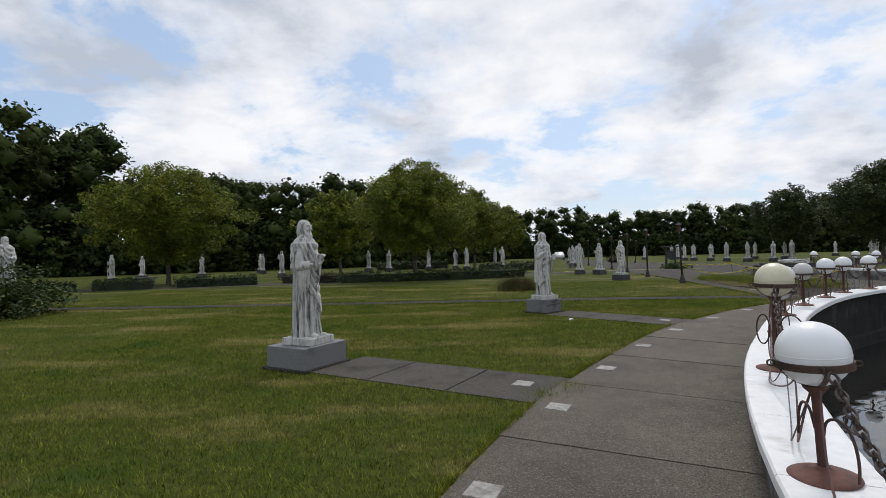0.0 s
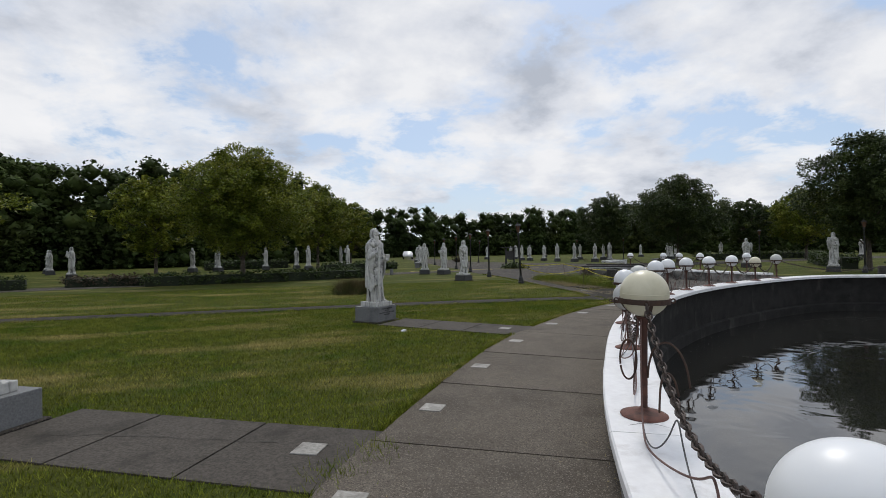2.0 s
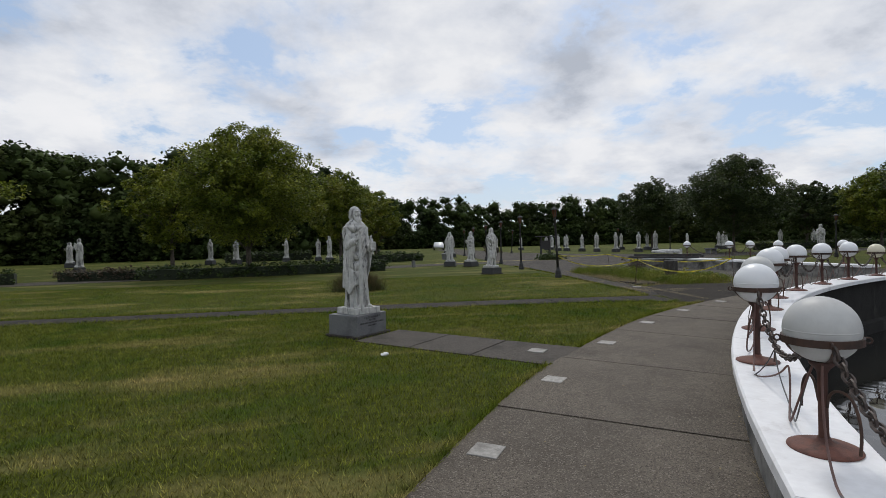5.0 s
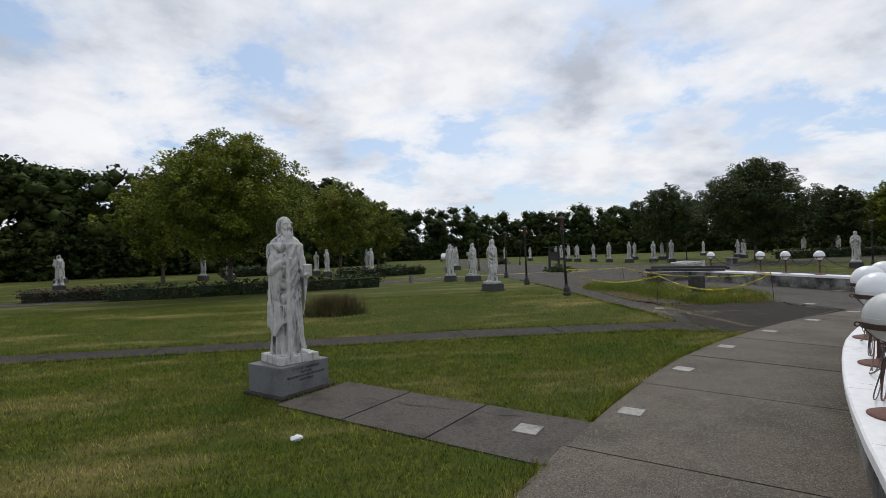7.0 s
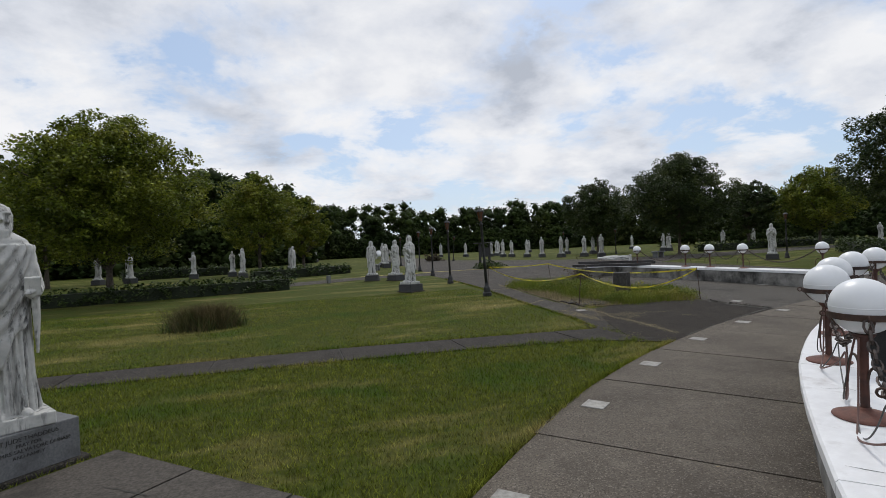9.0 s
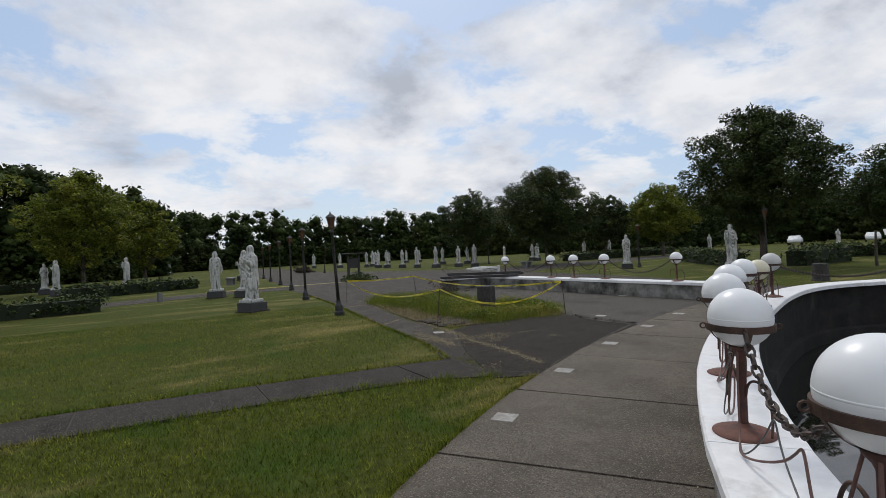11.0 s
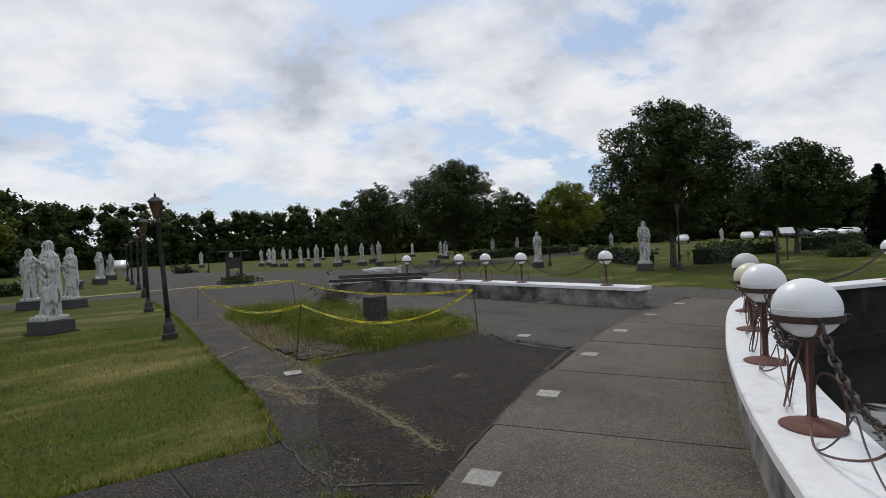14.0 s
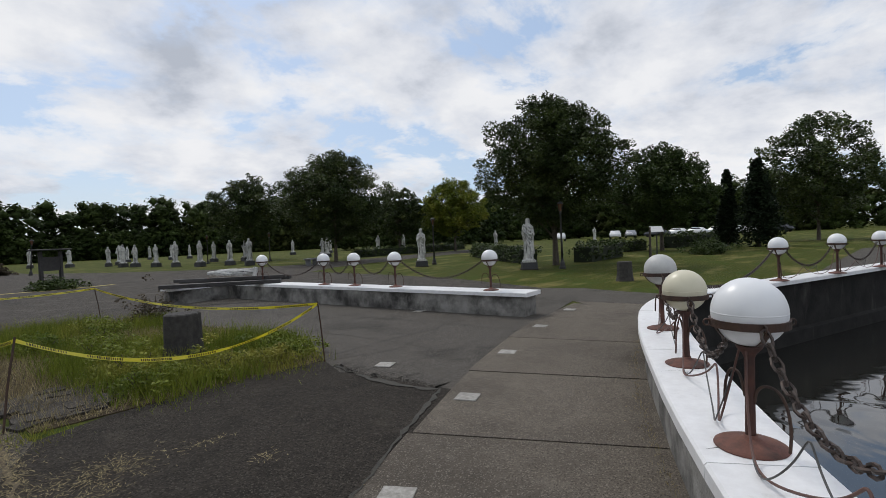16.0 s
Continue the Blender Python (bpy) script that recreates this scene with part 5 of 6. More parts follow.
def belt(pts, h0, h1, step, depth):
    for (x0, y0), (x1, y1) in zip(pts, pts[1:]):
        L = math.hypot(x1 - x0, y1 - y0)
        for k in range(int(L / step)):
            s = (k + rng.uniform(0, 0.9)) / (L / step)
            nx, ny = -(y1 - y0) / L, (x1 - x0) / L
            o = rng.uniform(0, depth)
            x, y = x0 + (x1 - x0) * s + nx * o, y0 + (y1 - y0) * s + ny * o
            h = rng.uniform(h0, h1)
            w = h * rng.uniform(0.24, 0.36)
            for _ in range(18):
                zz = rng.uniform(0.03, 0.97)
                ww = w * (1.05 - 0.75 * max(0, zz - 0.35) / 0.65)
                a = rng.uniform(0, 6.28)
                rr = ww * rng.uniform(0.2, 0.9)
                cs.append((x + rr * math.cos(a), y + rr * math.sin(a), zz * h))
                rs.append(w * rng.uniform(0.30, 0.52))


belt([(-110, 0), (-75, 30), (-52, 52), (-40, 60)], 15, 20.5, 0.95, 12)
belt([(-42, 60), (-28, 62), (-12, 70), (2, 78), (10, 92)], 8.8, 13.0, 0.75, 10)
belt([(8, 108), (12, 118), (40, 124), (90, 112), (130, 95)], 8.2, 12.8, 0.8, 13)
belt([(128, 96), (150, 60), (160, 20), (150, -30)], 9.5, 14, 1.2, 14)
belt([(112, 64), (127, 38), (127, 6)], 7.5, 11, 1.0, 6)
belt([(64, 74), (84, 66), (108, 60)], 7, 9.5, 1.5, 8)
for ring_ in ([(-110, 0), (-75, 30), (-52, 52), (-28, 60), (-12, 68), (2, 76), (10, 90)], [(8, 106), (12, 116), (40, 122), (90, 110), (130, 93), (150, 58), (160, 18)]):
    belt(ring_, 3.0, 5.6, 0.38, 4)
belt([(150, -50), (60, -110), (-60, -100), (-150, -40)], 11, 15, 7, 14)
verts, faces = leaf_cloud(rng, cs, rs, np.clip((26 * np.asarray(rs) ** 1.4).astype(int), 14, 130), 0.52)
# the solid dark inside of the woods, an octahedral lump for every clump
cc, rr = np.asarray(cs), np.asarray(rs) * 1.05
octa = np.array([(1, 0, 0), (0, 1, 0), (-1, 0, 0), (0, -1, 0), (0, 0, 0.9), (0, 0, -0.9)])
lump = (cc[:, None, :] + octa[None] * (rr * 0.62)[:, None, None]).reshape(-1, 3)
lf = np.array([(0, 1, 4, 4), (1, 2, 4, 4), (2, 3, 4, 4), (3, 0, 4, 4), (1, 0, 5, 5), (2, 1, 5, 5), (3, 2, 5, 5), (0, 3, 5, 5)])[:, :3]
lump_faces = (np.arange(len(cc)) * 6)[:, None, None] + lf[None]
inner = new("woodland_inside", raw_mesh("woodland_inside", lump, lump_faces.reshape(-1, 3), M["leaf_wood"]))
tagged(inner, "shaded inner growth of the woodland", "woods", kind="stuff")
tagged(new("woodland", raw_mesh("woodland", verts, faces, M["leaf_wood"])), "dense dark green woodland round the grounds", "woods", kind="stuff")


def hedge(pts, w, h, leaf, label, seed, dens=95, size=0.10):
    rng = np.random.default_rng(seed)
    e = thing("hedge", 0, 0, label=label, category="hedge", group="hedges and shrubs")
    bm = bmesh.new()
    cl, rl = [], []
    for (x0, y0), (x1, y1) in zip(pts, pts[1:]):
        L = math.hypot(x1 - x0, y1 - y0)
        ux, uy = (x1 - x0) / L, (y1 - y0) / L
        a = Matrix.Translation(((x0 + x1) / 2, (y0 + y1) / 2, 0)) @ Matrix.Rotation(math.atan2(uy, ux), 4, 'Z')
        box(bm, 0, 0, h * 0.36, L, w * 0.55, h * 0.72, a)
        for k in range(int(L / 0.28) + 1):
            for _ in range(9):
                s, o = k * 0.28 + rng.uniform(-0.2, 0.2), rng.uniform(-0.5, 0.5) * w
                cl.append((x0 + ux * s - uy * o, y0 + uy * s + ux * o, h * rng.uniform(0.12, 0.95)))
                rl.append(rng.uniform(0.12, 0.22))
    # dark core boxes: the shade inside the hedge put into their colour
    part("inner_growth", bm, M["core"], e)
    v, f = leaf_cloud(rng, cl, rl, dens // 5, size)
    v[:, 2] = np.maximum(v[:, 2], 0.01)
    o = new("foliage", raw_mesh("foliage", v, f, leaf))
    o.parent = e
    return e


HL = "clipped green hedge along the lawn edge"
hedge([(-5.6, 28.9), (-1, 29.6), (5.0, 31.0)], 1.0, 0.62, M["hedge"], HL, 1)
hedge([(-14.5, 28.0), (-10.6, 29.4)], 1.0, 0.62, M["hedge"], HL, 2)
hedge([(-9.3, 30.2), (-5.9, 30.0)], 0.9, 0.55, M["hedge_red"], "low bronze-leaved hedge by the path", 3)
hedge([(-18.2, 26.6), (-15.6, 27.4)], 1.0, 0.6, M["hedge"], HL, 4)
hedge([(-24, 26), (-19.6, 27)], 1.0, 0.55, M["hedge"], HL, 5)
hedge([(3.0, 40.5), (9.0, 44)], 1.2, 0.75, M["hedge"], HL, 6, 70, 0.14)
hedge([(33.0, 24.5), (37.0, 29.0), (41.5, 33.0)], 1.4, 0.95, M["hedge"], "dark clipped hedge behind the statues", 7, 80, 0.12)
hedge([(33.6, 22.0), (38.5, 22.0)], 1.6, 1.0, M["hedge"], "dark clipped hedge behind the statues", 8, 80, 0.12)
hedge([(43, 24.5), (47, 22.8)], 1.6, 0.9, M["hedge"], "dark clipped hedge behind the statues", 9, 70, 0.13)
hedge([(50, 21.5), (56, 19.5)], 1.8, 1.2, M["hedge"], "dark clipped hedge by the car park", 10, 60, 0.16)
hedge([(42, 46), (60, 47)], 1.6, 0.9, M["hedge"], HL, 11, 50, 0.16)
hedge([(-7, 52), (0, 55)], 1.4, 0.9, M["hedge"], HL, 12, 50, 0.16)


def shrub(x, y, r, h, leaf, seed, label, size=0.09, n=60, per=60):
    rng = np.random.default_rng(seed)
    c = [(rng.normal() * r * 0.42, rng.normal() * r * 0.42, abs(rng.normal()) * h * 0.36 + 0.05) for _ in range(n)]
    v, f = leaf_cloud(rng, c, [r * 0.22] * n, per, size)
    v[:, 2] = np.maximum(v[:, 2], 0.0)
    e = thing("shrub", x, y, label=label, category="shrub", group="hedges and shrubs")
    o = new("foliage", raw_mesh("foliage", v, f, leaf))
    o.parent = e
    bm = bmesh.new()
    for k in range(7):
        a = k * 0.9
        tube(bm, [(0.03 * math.cos(a), 0.03 * math.sin(a), -0.02), (r * 0.25 * math.cos(a), r * 0.25 * math.sin(a), h * 0.3), (r * 0.4 * math.cos(a), r * 0.4 * math.sin(a), h * 0.6)], [0.015, 0.01, 0.004], 5)
    part("stem_cluster", bm, M["bark"], e)
    return e


shrub(-12.2, 14.6, 1.7, 1.4, M["hedge"], 20, "dense green evergreen shrub on the lawn", 0.11, 110, 90)
shrub(40.0, 17.5, 1.2, 0.8, M["hedge"], 22, "round green shrub on the far lawn", 0.10)
shrub(20.5, 62, 0.9, 0.8, M["hedge_red"], 23, "small bronze shrub by the road", 0.12)

# ---------------- planting bed with stump and tape ----------------
bm = bmesh.new()
prof = [(0.30, -0.02), (0.275, 0.06), (0.25, 0.25), (0.245, 0.5), (0.24, 0.575), (0.22, 0.59)]
N = 18
rings = []
for r, z in prof:
    rings.append([bm.verts.new((r * (1 + 0.07 * math.sin(3 * i + 1) + 0.03 * math.sin(5 * i)) * math.cos(2 * math.pi * i / N), r * (1 + 0.07 * math.sin(3 * i + 1)) * math.sin(2 * math.pi * i / N), z)) for i in range(N)])
for a, b in zip(rings, rings[1:]):
    for i in range(N):
        bm.faces.new((a[i], a[(i + 1) % N], b[(i + 1) % N], b[i]))
bm.faces.new(rings[-1])
stump_a = part("tree_stump", bm, M["stump"])
stump_a.matrix_basis = pose(13.45, 19.75, 0.005) @ Matrix.Diagonal((0.88, 0.88, 1.06, 1))
tagged(stump_a, "dark weathered tree stump in the weeds", "stump")
stump_b = new("tree_stump", stump_a.data)
stump_b.matrix_basis = pose(25.0, 17.5, 0, 0, 0, 40) @ Matrix.Diagonal((0.85, 0.85, 0.95, 1))
tagged(stump_b, "dark weathered tree stump on the lawn", "stump")

posts = [(11.36, 18.52, 0.78, 0.13, 0.05), (14.27, 17.95, 0.76, -0.05, 0.03), (14.42, 25.2, 0.74, -0.10, 0.0), (11.9, 25.2, 0.74, 0.05, 0.03)]
for x, y, h, lx_, ly_ in posts:
    bm = bmesh.new()
    tube(bm, [(0, 0, -0.05), (lx_ * 0.45, ly_ * 0.45, h * 0.5), (lx_, ly_, h)], 0.009, 6)
    o = part("stake", bm, M["iron"])
    o.matrix_basis = pose(x, y, 0)
    tagged(o, "thin rusty steel stake holding caution tape", "stake", "stakes round the bed")


def tape(a, b, sag, seed):
    rnd = random.Random(seed)
    bm = bmesh.new()
    n = 40
    prev = None
    e = thing("caution_tape", 0, 0, label="yellow caution tape with black print sagging between stakes", category="tape", group="caution tape")
    uv = []
    for i in range(n + 1):
        s = i / n
        p = Vector(a).lerp(Vector(b), s)
        p.z -= sag * 4 * s * (1 - s)
        tw = 0.5 * math.sin(5 * s + seed) + 0.25 * math.sin(17 * s)
        d = (Vector(b) - Vector(a)).normalized()
        side = Vector((-d.y, d.x, 0)) * math.sin(tw) + Vector((0, 0, 1)) * math.cos(tw)
        uv.append((p, side))
    vs = [[bm.verts.new(p + sd * 0.018), bm.verts.new(p - sd * 0.018)] for p, sd in uv]
    for q0, q1 in zip(vs, vs[1:]):
        bm.faces.new((q0[0], q0[1], q1[1], q1[0]))
    g = bmesh.ops.solidify(bm, geom=list(bm.faces), thickness=0.0012)
    part("strip", bm, M["tape"], e)
    bm = bmesh.new()
    for i in range(1, n - 1):
        if i % 6 in (0, 5):
            continue
        (p, sd), (p2, sd2) = uv[i], uv[i + 1]
        d = p2 - p
        nrm = d.cross(sd).normalized()
        for off in (0.0035, -0.0035):
            for k in range(4):
                q0, q1 = p + d * (k / 4 + 0.03), p + d * (k / 4 + 0.03 + rnd.uniform(0.08, 0.17))
                bm.faces.new([bm.verts.new(q + s_ * 0.011 + nrm * off) for q, s_ in ((q0, sd), (q0, -sd), (q1, -sd2), (q1, sd2))])
    tagged(part("print", bm, M["ink"], e, "black block print"), kind="stuff")
    return e


P = [(x + a_, y + b_, h - 0.03) for x, y, h, a_, b_ in posts]
tape(P[0], P[1], 0.38, 1)
tape(P[1], P[2], 0.20, 2)
tape(P[0], P[3], 0.30, 3)
tape(P[3], P[2], 0.04, 5)


def blades(name, px, py, h0, h1, w, material, label, category, seed, lean=0.5, bend=True):
    rng = np.random.default_rng(seed)
    n = len(px)
    a = rng.uniform(0, 2 * math.pi, n)
    h = rng.uniform(h0, h1, n)
    ln_ = rng.uniform(0.1, lean, n) * h
    b = rng.uniform(0, 2 * math.pi, n)
    base = np.stack([px, py, np.zeros(n)], 1)
    sd = np.stack([np.cos(a), np.sin(a), np.zeros(n)], 1) * (w * rng.uniform(0.6, 1.3, n))[:, None]
    tip = base + np.stack([np.cos(b) * ln_, np.sin(b) * ln_, h], 1)
    v = np.stack([base - sd, base + sd, tip], 1).reshape(-1, 3)
    return tagged(new(name, raw_mesh(name, v, np.arange(3 * n).reshape(-1, 3), material)), label, category, kind="stuff")


rng = np.random.default_rng(5)
# weeds in the bed
wx, wy = rng.uniform(11.3, 15.1, 60000), rng.uniform(17.9, 25.6, 60000)
thick = np.sin(wx * 2.1 + 1.3 * np.sin(wy * 1.7)) + np.sin(wy * 1.9 + 0.6) * 0.8 - 2.6 * (wx - 0.03 * (wy - 18) < 12.15) + 0.9 * (wy < 20.6) * (wx > 12.4)
ok = inside(wx, wy, ISLAND) & (thick > rng.uniform(-1.0, 0.9, len(wx)))
wx, wy = wx + rng.normal(0, 0.13, len(wx)), wy + rng.normal(0, 0.10, len(wy))
blades("weeds", wx[ok], wy[ok], 0.06, 0.32, 0.0045, M["weed"], "tall green weeds round the stump", "weeds", 6, 0.6)
ok2 = inside(wx, wy, ISLAND) & ~ok & (rng.uniform(0, 1, len(wx)) < 0.55)
blades("dry_weeds", wx[ok2], wy[ok2], 0.03, 0.15, 0.004, M["straw"], "dry straw-coloured grass in the bed", "weeds", 7, 0.9)
for i, (x, y, r, h) in enumerate([(12.55, 18.75, 0.42, 0.34), (12.75, 19.5, 0.5, 0.42), (13.3, 18.7, 0.45, 0.34), (13.9, 18.5, 0.40, 0.26), (14.35, 18.6, 0.35, 0.24), (14.5, 19.4, 0.35, 0.2), (12.9, 20.9, 0.5, 0.40), (12.6, 22.2, 0.5, 0.35), (13.6, 22.8, 0.5, 0.35)]):
    shrub(x, y, r, h, M["weed"], 50 + i, "leafy green weed clump in the bed", 0.035, 40, 45)
shrub(14.9, 23.9, 0.50, 0.90, M["hedge_red"], 61, "spindly weed sapling at the back of the bed", 0.05, 40, 30)
# ornamental tussock on the lawn
tx, ty = rng.normal(3.3, 0.25, 6000), rng.normal(20.3, 0.20, 6000)
blades("tussock_grass", tx, ty, 0.20, 0.60, 0.006, M["tussock"], "low dark tussock of long brown-green grass on the lawn", "grass", 8, 1.1)
tx, ty = rng.normal(3.3, 0.30, 2600), rng.normal(20.3, 0.22, 2600)
blades("tussock_green", tx, ty, 0.12, 0.42, 0.006, M["hedge"], "green blades in the tussock", "grass", 9, 1.1)

# mown lawn, thickest near the walk
def lawn(n, x0, x1, y0, y1, w, h0, h1, seed):
    r_ = np.random.default_rng(seed)
    gx, gy = r_.uniform(x0, x1, n), r_.uniform(y0, y1, n)
    k = on_lawn(gx, gy)
    return gx[k], gy[k]


gx, gy = zip(*[lawn(600000, -5.5, 10.5, 1.0, 15.6, 0, 0, 0, 3), lawn(200000, -14, 11, 15.6, 25, 0, 0, 0, 4), lawn(130000, -14, -5.5, 3, 15.6, 0, 0, 0, 8)])
gx, gy = np.concatenate(gx), np.concatenate(gy)
blades("lawn_grass", gx, gy, 0.014, 0.050, 0.0036, M["blade"], "short mown lawn grass with dry straw patches", "grass", 10, 1.1)

# straw litter on the old asphalt, tufts along edges and joints
lx, ly = [], []
for pts, w in SEAMS:
    for (x0, y0), (x1, y1) in zip(pts, pts[1:]):
        m = int(math.hypot(x1 - x0, y1 - y0) * 330)
        q = rng.uniform(0, 1, m)
        lx.append(x0 + (x1 - x0) * q + rng.normal(0, w * 2.2, m))
        ly.append(y0 + (y1 - y0) * q + rng.normal(0, w * 2.2, m))
for x, y, sx, sy, m in [(10.5, 17.7, 0.14, 0.2, 300), (10.6, 17.0, 0.14, 0.3, 420), (11.5, 16.95, 0.22, 0.12, 420), (11.36, 16.6, 0.15, 0.1, 150), (12.15, 16.8, 0.12, 0.04, 60), (12.26, 16.2, 0.06, 0.05, 40), (11.2, 17.8, 0.1, 0.3, 250), (11.7, 18.4, 0.4, 0.06, 300), (10.1, 15.1, 0.12, 0.2, 120)]:
    lx.append(rng.normal(x, sx, m))
    ly.append(rng.normal(y, sy, m))
lx, ly = np.concatenate(lx), np.concatenate(ly)
streak = np.zeros(len(lx))
k = (~on_lawn(lx, ly)) & (streak < 0.75) & (np.hypot(lx - CX, ly - CY) > R_PATH)
lx, ly = lx[k], ly[k]
n = len(lx)
a = rng.uniform(0, 6.28, n)
L = rng.uniform(0.02, 0.07, n)
dx, dy = np.cos(a), np.sin(a)
v = np.stack([np.stack([lx - dy * 0.002, ly + dx * 0.002, np.full(n, 0.017)], 1), np.stack([lx + dy * 0.002, ly - dx * 0.002, np.full(n, 0.017)], 1), np.stack([lx + dx * L, ly + dy * L, np.full(n, 0.024)], 1)], 1).reshape(-1, 3)
tagged(new("straw_litter", raw_mesh("straw_litter", v, np.arange(3 * n).reshape(-1, 3), M["straw"])), "dry grass clippings strewn on the asphalt", "litter", kind="stuff")
ea, er = rng.uniform(108, 160, 9000), R_PATH + np.abs(rng.normal(0, 0.035, 9000)) - 0.01
er = er + sway(ea)
ex, ey = CX + er * np.cos(np.radians(ea)), CY + er * np.sin(np.radians(ea))
k = ~inside(ex, ey, SPUR_1) & ~inside(ex, ey, SPUR_2) & ~inside(ex, ey, PATCH) & ~inside(ex, ey, PLAZA)
blades("edge_grass", ex[k], ey[k], 0.03, 0.085, 0.004, M["blade"], "longer grass along the path edge", "grass", 31, 1.3)
tuft = []
for x, y, s_, m in [(2.05, 6.05, 0.10, 160), (1.75, 5.75, 0.12, 200), (8.5, 16.05, 0.06, 60), (8.52, 15.3, 0.06, 80), (5.0, 16.4, 0.06, 60), (9.85, 14.72, 0.08, 200), (9.4, 14.95, 0.08, 160), (2.5, 16.5, 0.08, 80), (11.45, 18.2, 0.16, 260), (12.6, 18.15, 0.22, 300), (13.8, 18.05, 0.2, 260)]:
    tuft.append(np.stack([rng.normal(x, s_, m), rng.normal(y, s_, m)], 1))
tuft = np.concatenate(tuft)
blades("joint_weeds", tuft[:, 0], tuft[:, 1], 0.02, 0.09, 0.004, M["weed"], "weeds growing in the paving joints", "weeds", 32, 1.0)

# ---------------- fallen cross on the low wall ----------------


def beam(x0, y0, x1, y1, z, w, h):
    L = math.hypot(x1 - x0, y1 - y0)
    bm = bmesh.new()
    box(bm, 0, 0, h / 2, L, w, h)
    bmesh.ops.bevel(bm, geom=list(bm.edges), offset=0.008, segments=1, affect='EDGES')
    o = part("timber_beam", bm, M["timber"])
    o.matrix_basis = pose((x0 + x1) / 2, (y0 + y1) / 2, z, 0, 0, math.degrees(math.atan2(y1 - y0, x1 - x0)))
    return tagged(o, "black painted timber beam lying on the low wall", "beam", "fallen beams")


beam(16.25, 26.62, 18.45, 24.6, 0.445, 0.22, 0.10)
beam(17.5, 28.1, 19.5, 25.6, 0.445, 0.22, 0.10)
beam(16.9, 27.2, 18.9, 25.0, 0.545, 0.16, 0.08)
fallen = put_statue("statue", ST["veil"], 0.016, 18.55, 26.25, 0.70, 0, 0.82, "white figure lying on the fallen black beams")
fallen.matrix_basis = Matrix.Translation((18.75, 26.15, 0.72)) @ Matrix.Rotation(radians(137), 4, 'Z') @ Matrix.Rotation(radians(90), 4, 'Y') @ Matrix.Rotation(radians(90), 4, 'Z') @ Matrix.Diagonal((0.8, 0.55, 0.8, 1))

# ---------------- things far off ----------------


def notice_board(x, y, rz):
    e = thing("notice_shelter", x, y, 0, rz, "dark roofed notice shelter at the roadside", "shelter")
    for sx in (-0.42, 0.42):
        bm = bmesh.new()
        box(bm, sx, 0, 0.8, 0.12, 0.12, 1.6)
        part("post", bm, M["timber"], e)
    bm = bmesh.new()
    box(bm, 0, 0, 1.05, 0.8, 0.08, 0.6)
    part("panel", bm, M["timber"], e)
    bm = bmesh.new()
    box(bm, 0, 0, 1.66, 1.5, 0.6, 0.06)
    bevel(bm, 0.02)
    part("roof", bm, M["lamp_black"], e)


notice_board(17.6, 39.6, 20)
shrub(17.3, 38.4, 1.0, 0.4, M["hedge"], 90, "low green shrub at the foot of the shelter", 0.09)


def bench(x, y, rz):
    e = thing("bench", x, y, 0, rz, "low dark stone bench on two supports", "bench", "benches")
    bm = bmesh.new()
    box(bm, 0, 0, 0.44, 1.5, 0.42, 0.09)
    bevel(bm, 0.012)
    part("seat", bm, M["granite"], e)
    for sx in (-0.5, 0.5):
        bm = bmesh.new()
        box(bm, sx, 0, 0.2, 0.14, 0.34, 0.42)
        bevel(bm, 0.01)
        part("support", bm, M["granite"], e)


bench(31.6, 39.6, 25)
bench(-19.5, 33.0, 10)
bench(11.2, 45.0, 70)
for x, y in ((6.9, 33.4), (6.4, 45.6)):
    bm = bmesh.new()
    box(bm, 0, 0, 0.19, 0.18, 0.18, 0.38)
    bmesh.ops.bevel(bm, geom=list(bm.edges), offset=0.02, segments=2, affect='EDGES')
    o = part("marker_post", bm, M["granite"])
    o.matrix_basis = pose(x, y, 0, 0, 0, 20)
    tagged(o, "short squat stone marker post on the lawn edge", "post")
# dark post and tilted white sign on the far lawn
bm = bmesh.new()
tube(bm, [(0, 0, -0.05), (0.02, 0, 1.0), (0.06, 0, 1.55)], [0.07, 0.05, 0.04], 8)
o = part("sign_post", bm, M["bark"])
o.matrix_basis = pose(33.6, 18.9, 0)
tagged(o, "dark weathered bare wooden post on the lawn", "post")
e = thing("lectern_sign", 37.4, 19.5, 0, -60, "white tilted reading sign on a dark post", "sign")
bm = bmesh.new()
tube(bm, [(0, 0, -0.05), (0, 0, 1.35)], 0.035, 8)
part("post", bm, M["lamp_black"], e)
bm = bmesh.new()
box(bm, 0, 0, 0, 0.62, 0.45, 0.03, pose(0, 0, 1.45, 40, 0, 0))
bevel(bm, 0.006)
part("panel", bm, M["pale_paint"], e)


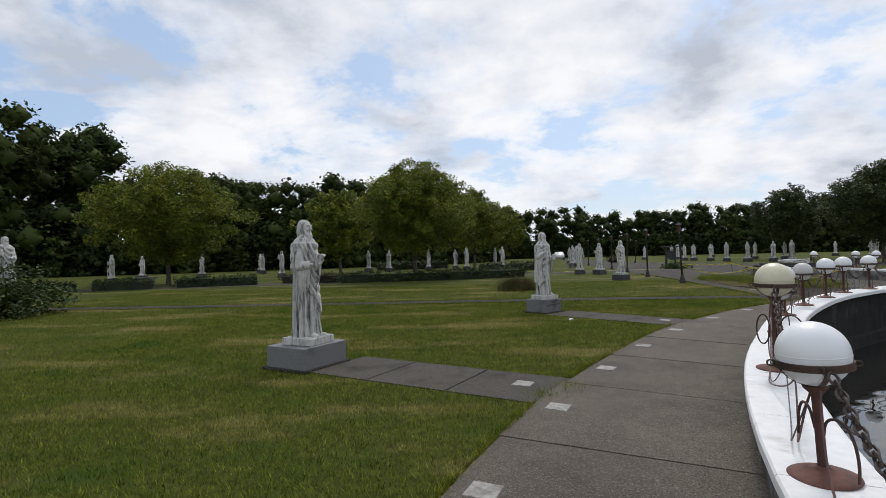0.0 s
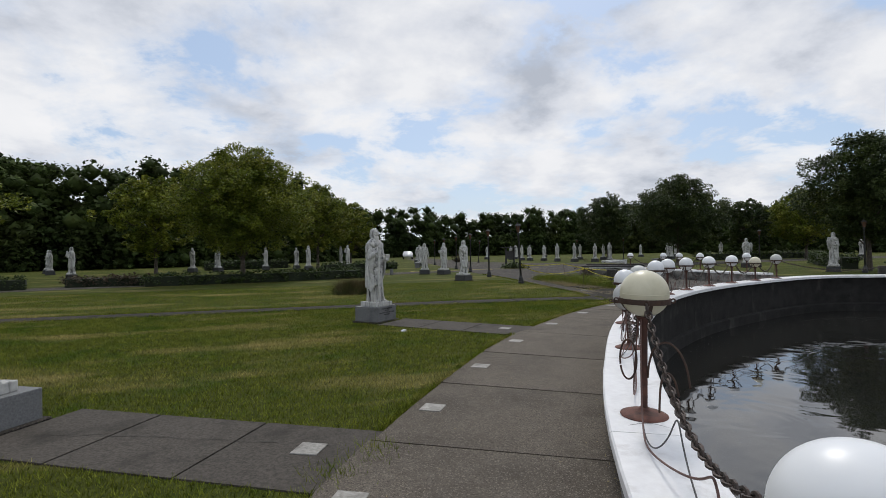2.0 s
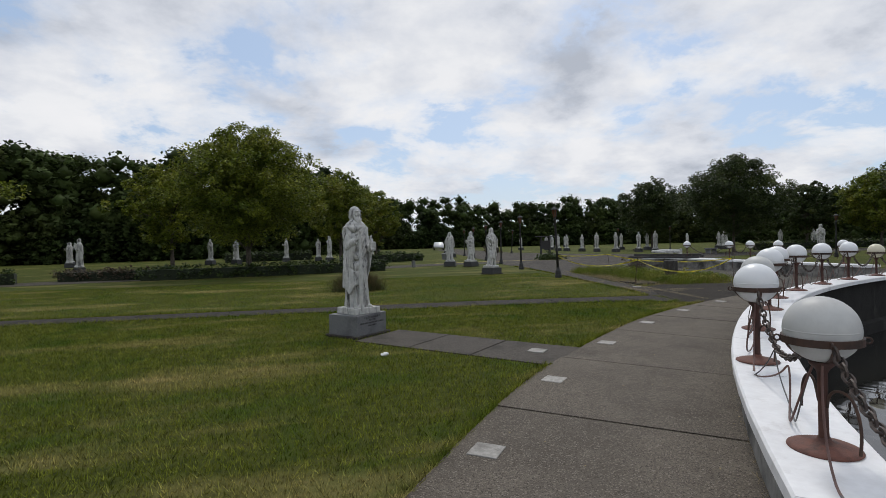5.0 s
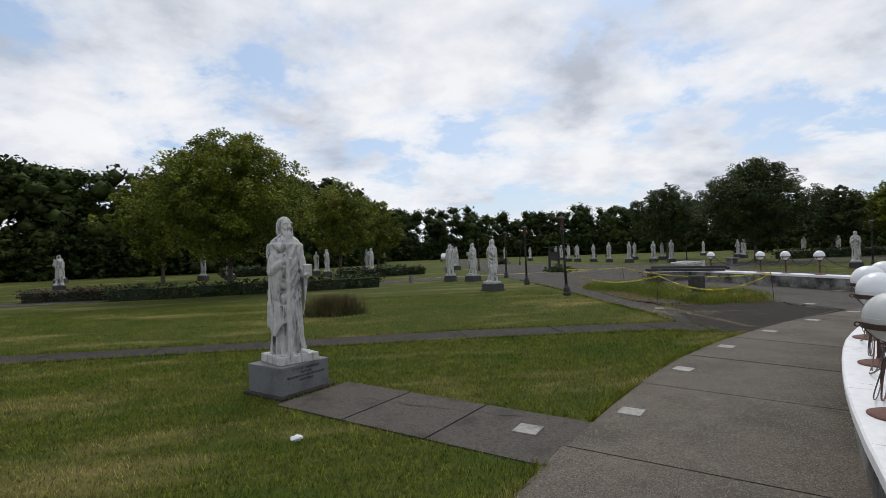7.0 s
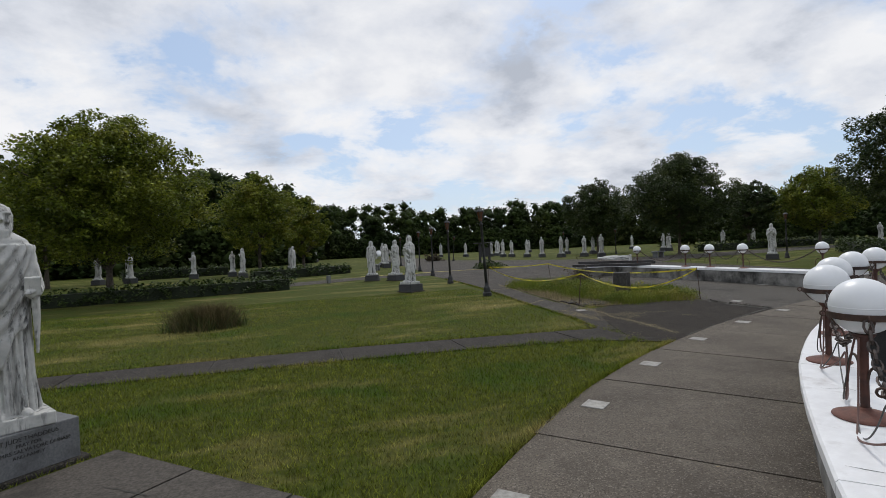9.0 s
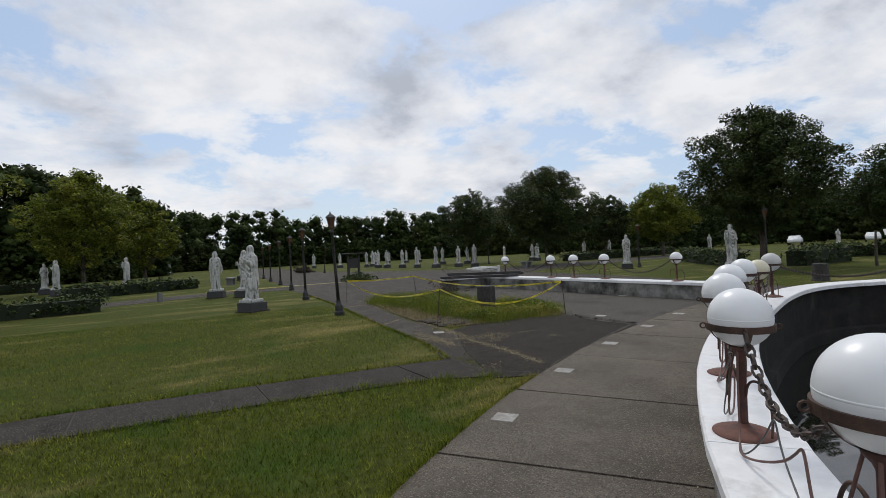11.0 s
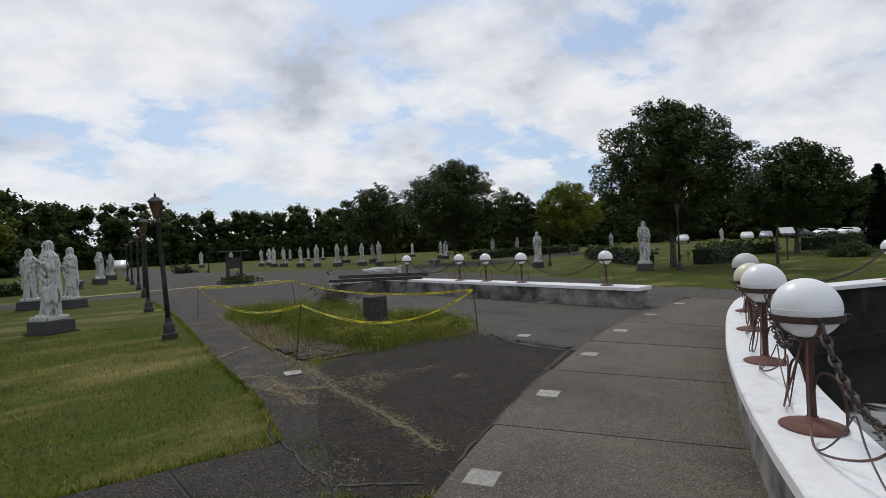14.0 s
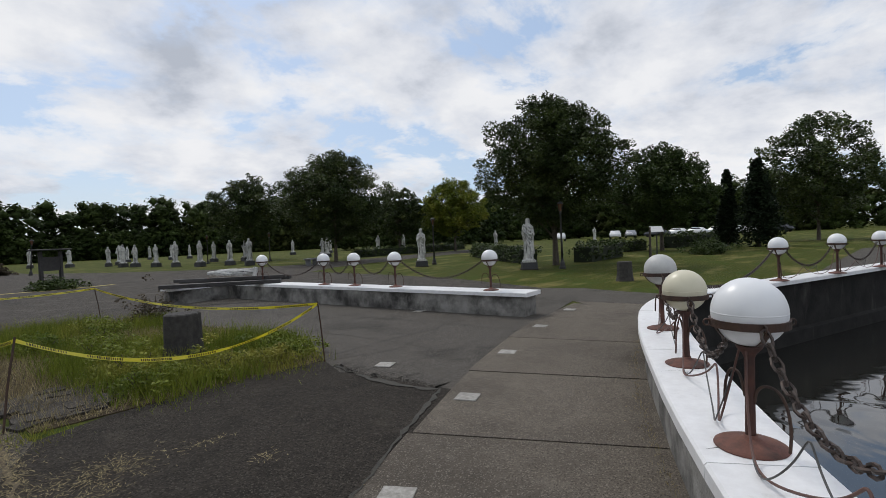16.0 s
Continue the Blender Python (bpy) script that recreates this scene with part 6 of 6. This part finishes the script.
def car(x, y, rz, paint, label):
    e = thing("car", x, y, 0, rz, label, "car", "parked cars")
    bm = bmesh.new()
    pts = [(-2.15, 0.35), (-2.2, 0.75), (-2.0, 0.95), (-1.5, 1.0), (-1.05, 1.42), (0.35, 1.45), (1.0, 1.02), (1.9, 0.86), (2.15, 0.62), (2.12, 0.32)]
    lo = [bm.verts.new((px, -0.86, pz)) for px, pz in pts]
    hi = [bm.verts.new((px, 0.86, pz)) for px, pz in pts]
    for v in lo[4:6] + hi[4:6]:
        v.co.y *= 0.82
    bm.faces.new(lo); bm.faces.new(list(reversed(hi)))
    for i in range(len(pts)):
        bm.faces.new((lo[i], hi[i], hi[(i + 1) % len(pts)], lo[(i + 1) % len(pts)]))
    bmesh.ops.recalc_face_normals(bm, faces=list(bm.faces))
    bmesh.ops.bevel(bm, geom=list(bm.edges), offset=0.06, segments=2, affect='EDGES')
    part("body", bm, paint, e, smooth=True)
    for s in (-1, 1):
        bm = bmesh.new()
        prism(bm, [(-1.35, 1.06), (-0.98, 1.36), (0.3, 1.38), (0.85, 1.06)], -0.02, 0.02)
        g = part("side_window", bm, M["car_glass"], e)
        g.matrix_basis = pose(0, s * 0.79, 0, 90, 0, 0)
        for wx in (-1.35, 1.3):
            bm = bmesh.new()
            lathe(bm, [(0.20, -0.11), (0.31, -0.10), (0.33, -0.05), (0.33, 0.05), (0.31, 0.10), (0.20, 0.11)], 18)
            w = part("wheel", bm, M["tyre"], e)
            w.matrix_basis = pose(wx, s * 0.80, 0.33, 90, 0, 0)
    return e


M["car_white"] = mat("white_car_paint", (0.62, 0.63, 0.64), (0.68, 0.69, 0.70), 1, 0.25, 0.0)
M["car_silver"] = mat("silver_car_paint", (0.30, 0.31, 0.33), (0.36, 0.37, 0.39), 1, 0.25, 0.0, metal=0.4)
M["car_dark"] = mat("dark_car_paint", (0.03, 0.035, 0.045), (0.045, 0.05, 0.06), 1, 0.2, 0.0)
M["car_glass"] = mat("car_window", (0.012, 0.014, 0.016), (0.02, 0.022, 0.025), 1, 0.1, 0.0)
M["tyre"] = mat("tyre_rubber", (0.012, 0.012, 0.012), (0.022, 0.022, 0.022), 8, 0.85, 0.1)
for x, y, rz, k in [(98, 40.5, 20, "white"), (103, 39.3, 20, "silver"), (106, 35.5, 75, "dark"), (107.5, 32.5, 75, "white"), (108, 29.5, 75, "white"), (109, 26.5, 75, "silver"), (111, 23.6, 75, "white"), (113, 20.8, 75, "white"), (115, 17.5, 75, "dark"), (92, 48, 20, "white")]:
    car(x, y, rz, M["car_" + k], k + " parked car beyond the far lawn")
car(20.0, 92.0, 80, M["car_white"], "white parked car at the far end of the road")

# small leaves and grit scattered on the path
lr = np.random.default_rng(17)
n = 140
an, rd = np.radians(lr.uniform(100, 160, n)), lr.uniform(R_WALL + 0.03, R_PATH, n) 
rd = np.where(lr.uniform(0, 1, n) < 0.5, R_WALL + 0.04 + np.abs(lr.normal(0, 0.10, n)), rd)
bx, by = CX + rd * np.cos(an), CY + rd * np.sin(an)
sz = lr.uniform(0.003, 0.009, n)
ro = lr.uniform(0, 6.28, n)
q = []
for k in range(4):
    a = ro + k * math.pi / 2
    q.append(np.stack([bx + np.cos(a) * sz * (1.6 if k % 2 else 0.7), by + np.sin(a) * sz * (1.6 if k % 2 else 0.7), np.full(n, 0.0215) + 0.003 * (k == 1)], 1))
tagged(new("leaf_litter", raw_mesh("leaf_litter", np.stack(q, 1).reshape(-1, 3), np.arange(4 * n).reshape(-1, 4), M["straw"])), "dry leaf bits scattered on the path", "litter", kind="stuff")
# dirt and moss gathered along the foot of the pool wall
n = 2600
an, rd = np.radians(lr.uniform(102, 165, n)), R_WALL + 0.01 + np.abs(lr.normal(0, 0.028, n))
blades("wall_foot_moss", CX + rd * np.cos(an), CY + rd * np.sin(an), 0.024, 0.05, 0.004, M["straw"], "dry moss and dirt along the foot of the pool wall", "moss", 33, 1.5)

# uncut grass standing over the edges of the walks
er = np.random.default_rng(41)
ex, ey = [], []
for line_, side in ((CROSS[1:8], 1), (CROSS[9:16], -1), (LAWN_EAST, 0)):
    for (x0, y0), (x1, y1) in zip(line_, line_[1:]):
        L = math.hypot(x1 - x0, y1 - y0)
        m = int(L * 230)
        s_ = er.uniform(0, 1, m)
        o = np.abs(er.normal(0, 0.03, m))
        nx, ny = -(y1 - y0) / L, (x1 - x0) / L
        sg = 1 if ny > 0 else -1
        if side == 0:
            ox, oy = -np.abs(nx) * o, np.zeros(m)
        else:
            ox, oy = nx * sg * side * o, ny * sg * side * o
        ex.append(x0 + (x1 - x0) * s_ + ox)
        ey.append(y0 + (y1 - y0) * s_ + oy)
blades("walk_edge_grass", np.concatenate(ex), np.concatenate(ey), 0.035, 0.085, 0.005, M["blade"], "uncut grass along the edges of the walk", "grass", 42, 0.9)
# broken flat slabs lying in overlapping layers in the bare front of the bed
fr = random.Random(3)
for k in range(22):
    bm = bmesh.new()
    w, d = fr.uniform(0.12, 0.30), fr.uniform(0.06, 0.14)
    prism(bm, [(-w, -d), (w * 0.7, -d * 1.1), (w, d * 0.4), (w * 0.2, d), (-w * 0.9, d * 0.8)], 0.0, fr.uniform(0.018, 0.04))
    o = part("broken_slab", bm, M["oldasphalt"] if k % 3 else M["darkwalk"])
    o.matrix_basis = pose(11.55 + 0.17 * (k % 4) + 0.05 * (k // 4) + fr.uniform(-0.08, 0.08), 18.55 + 0.20 * (k // 4) + fr.uniform(-0.07, 0.07), 0.010, fr.uniform(0, 3), fr.uniform(-2, 2), fr.uniform(-25, 25))
    tagged(o, "broken flat grey-brown slab lying in the bed", "slab", "broken slabs in the bed")
# crumpled white paper on the grass
bm = bmesh.new()
ball(bm, (0, 0, 0.02), (0.05, 0.035, 0.022), 8, 6)
for v in bm.verts:
    v.co += Vector((fr.uniform(-0.012, 0.012), fr.uniform(-0.012, 0.012), fr.uniform(-0.004, 0.012)))
o = part("paper_scrap", bm, M["pale_paint"])
o.matrix_basis = pose(3.3, 11.25, 0.02)
tagged(o, "crumpled white paper scrap on the grass", "paper")
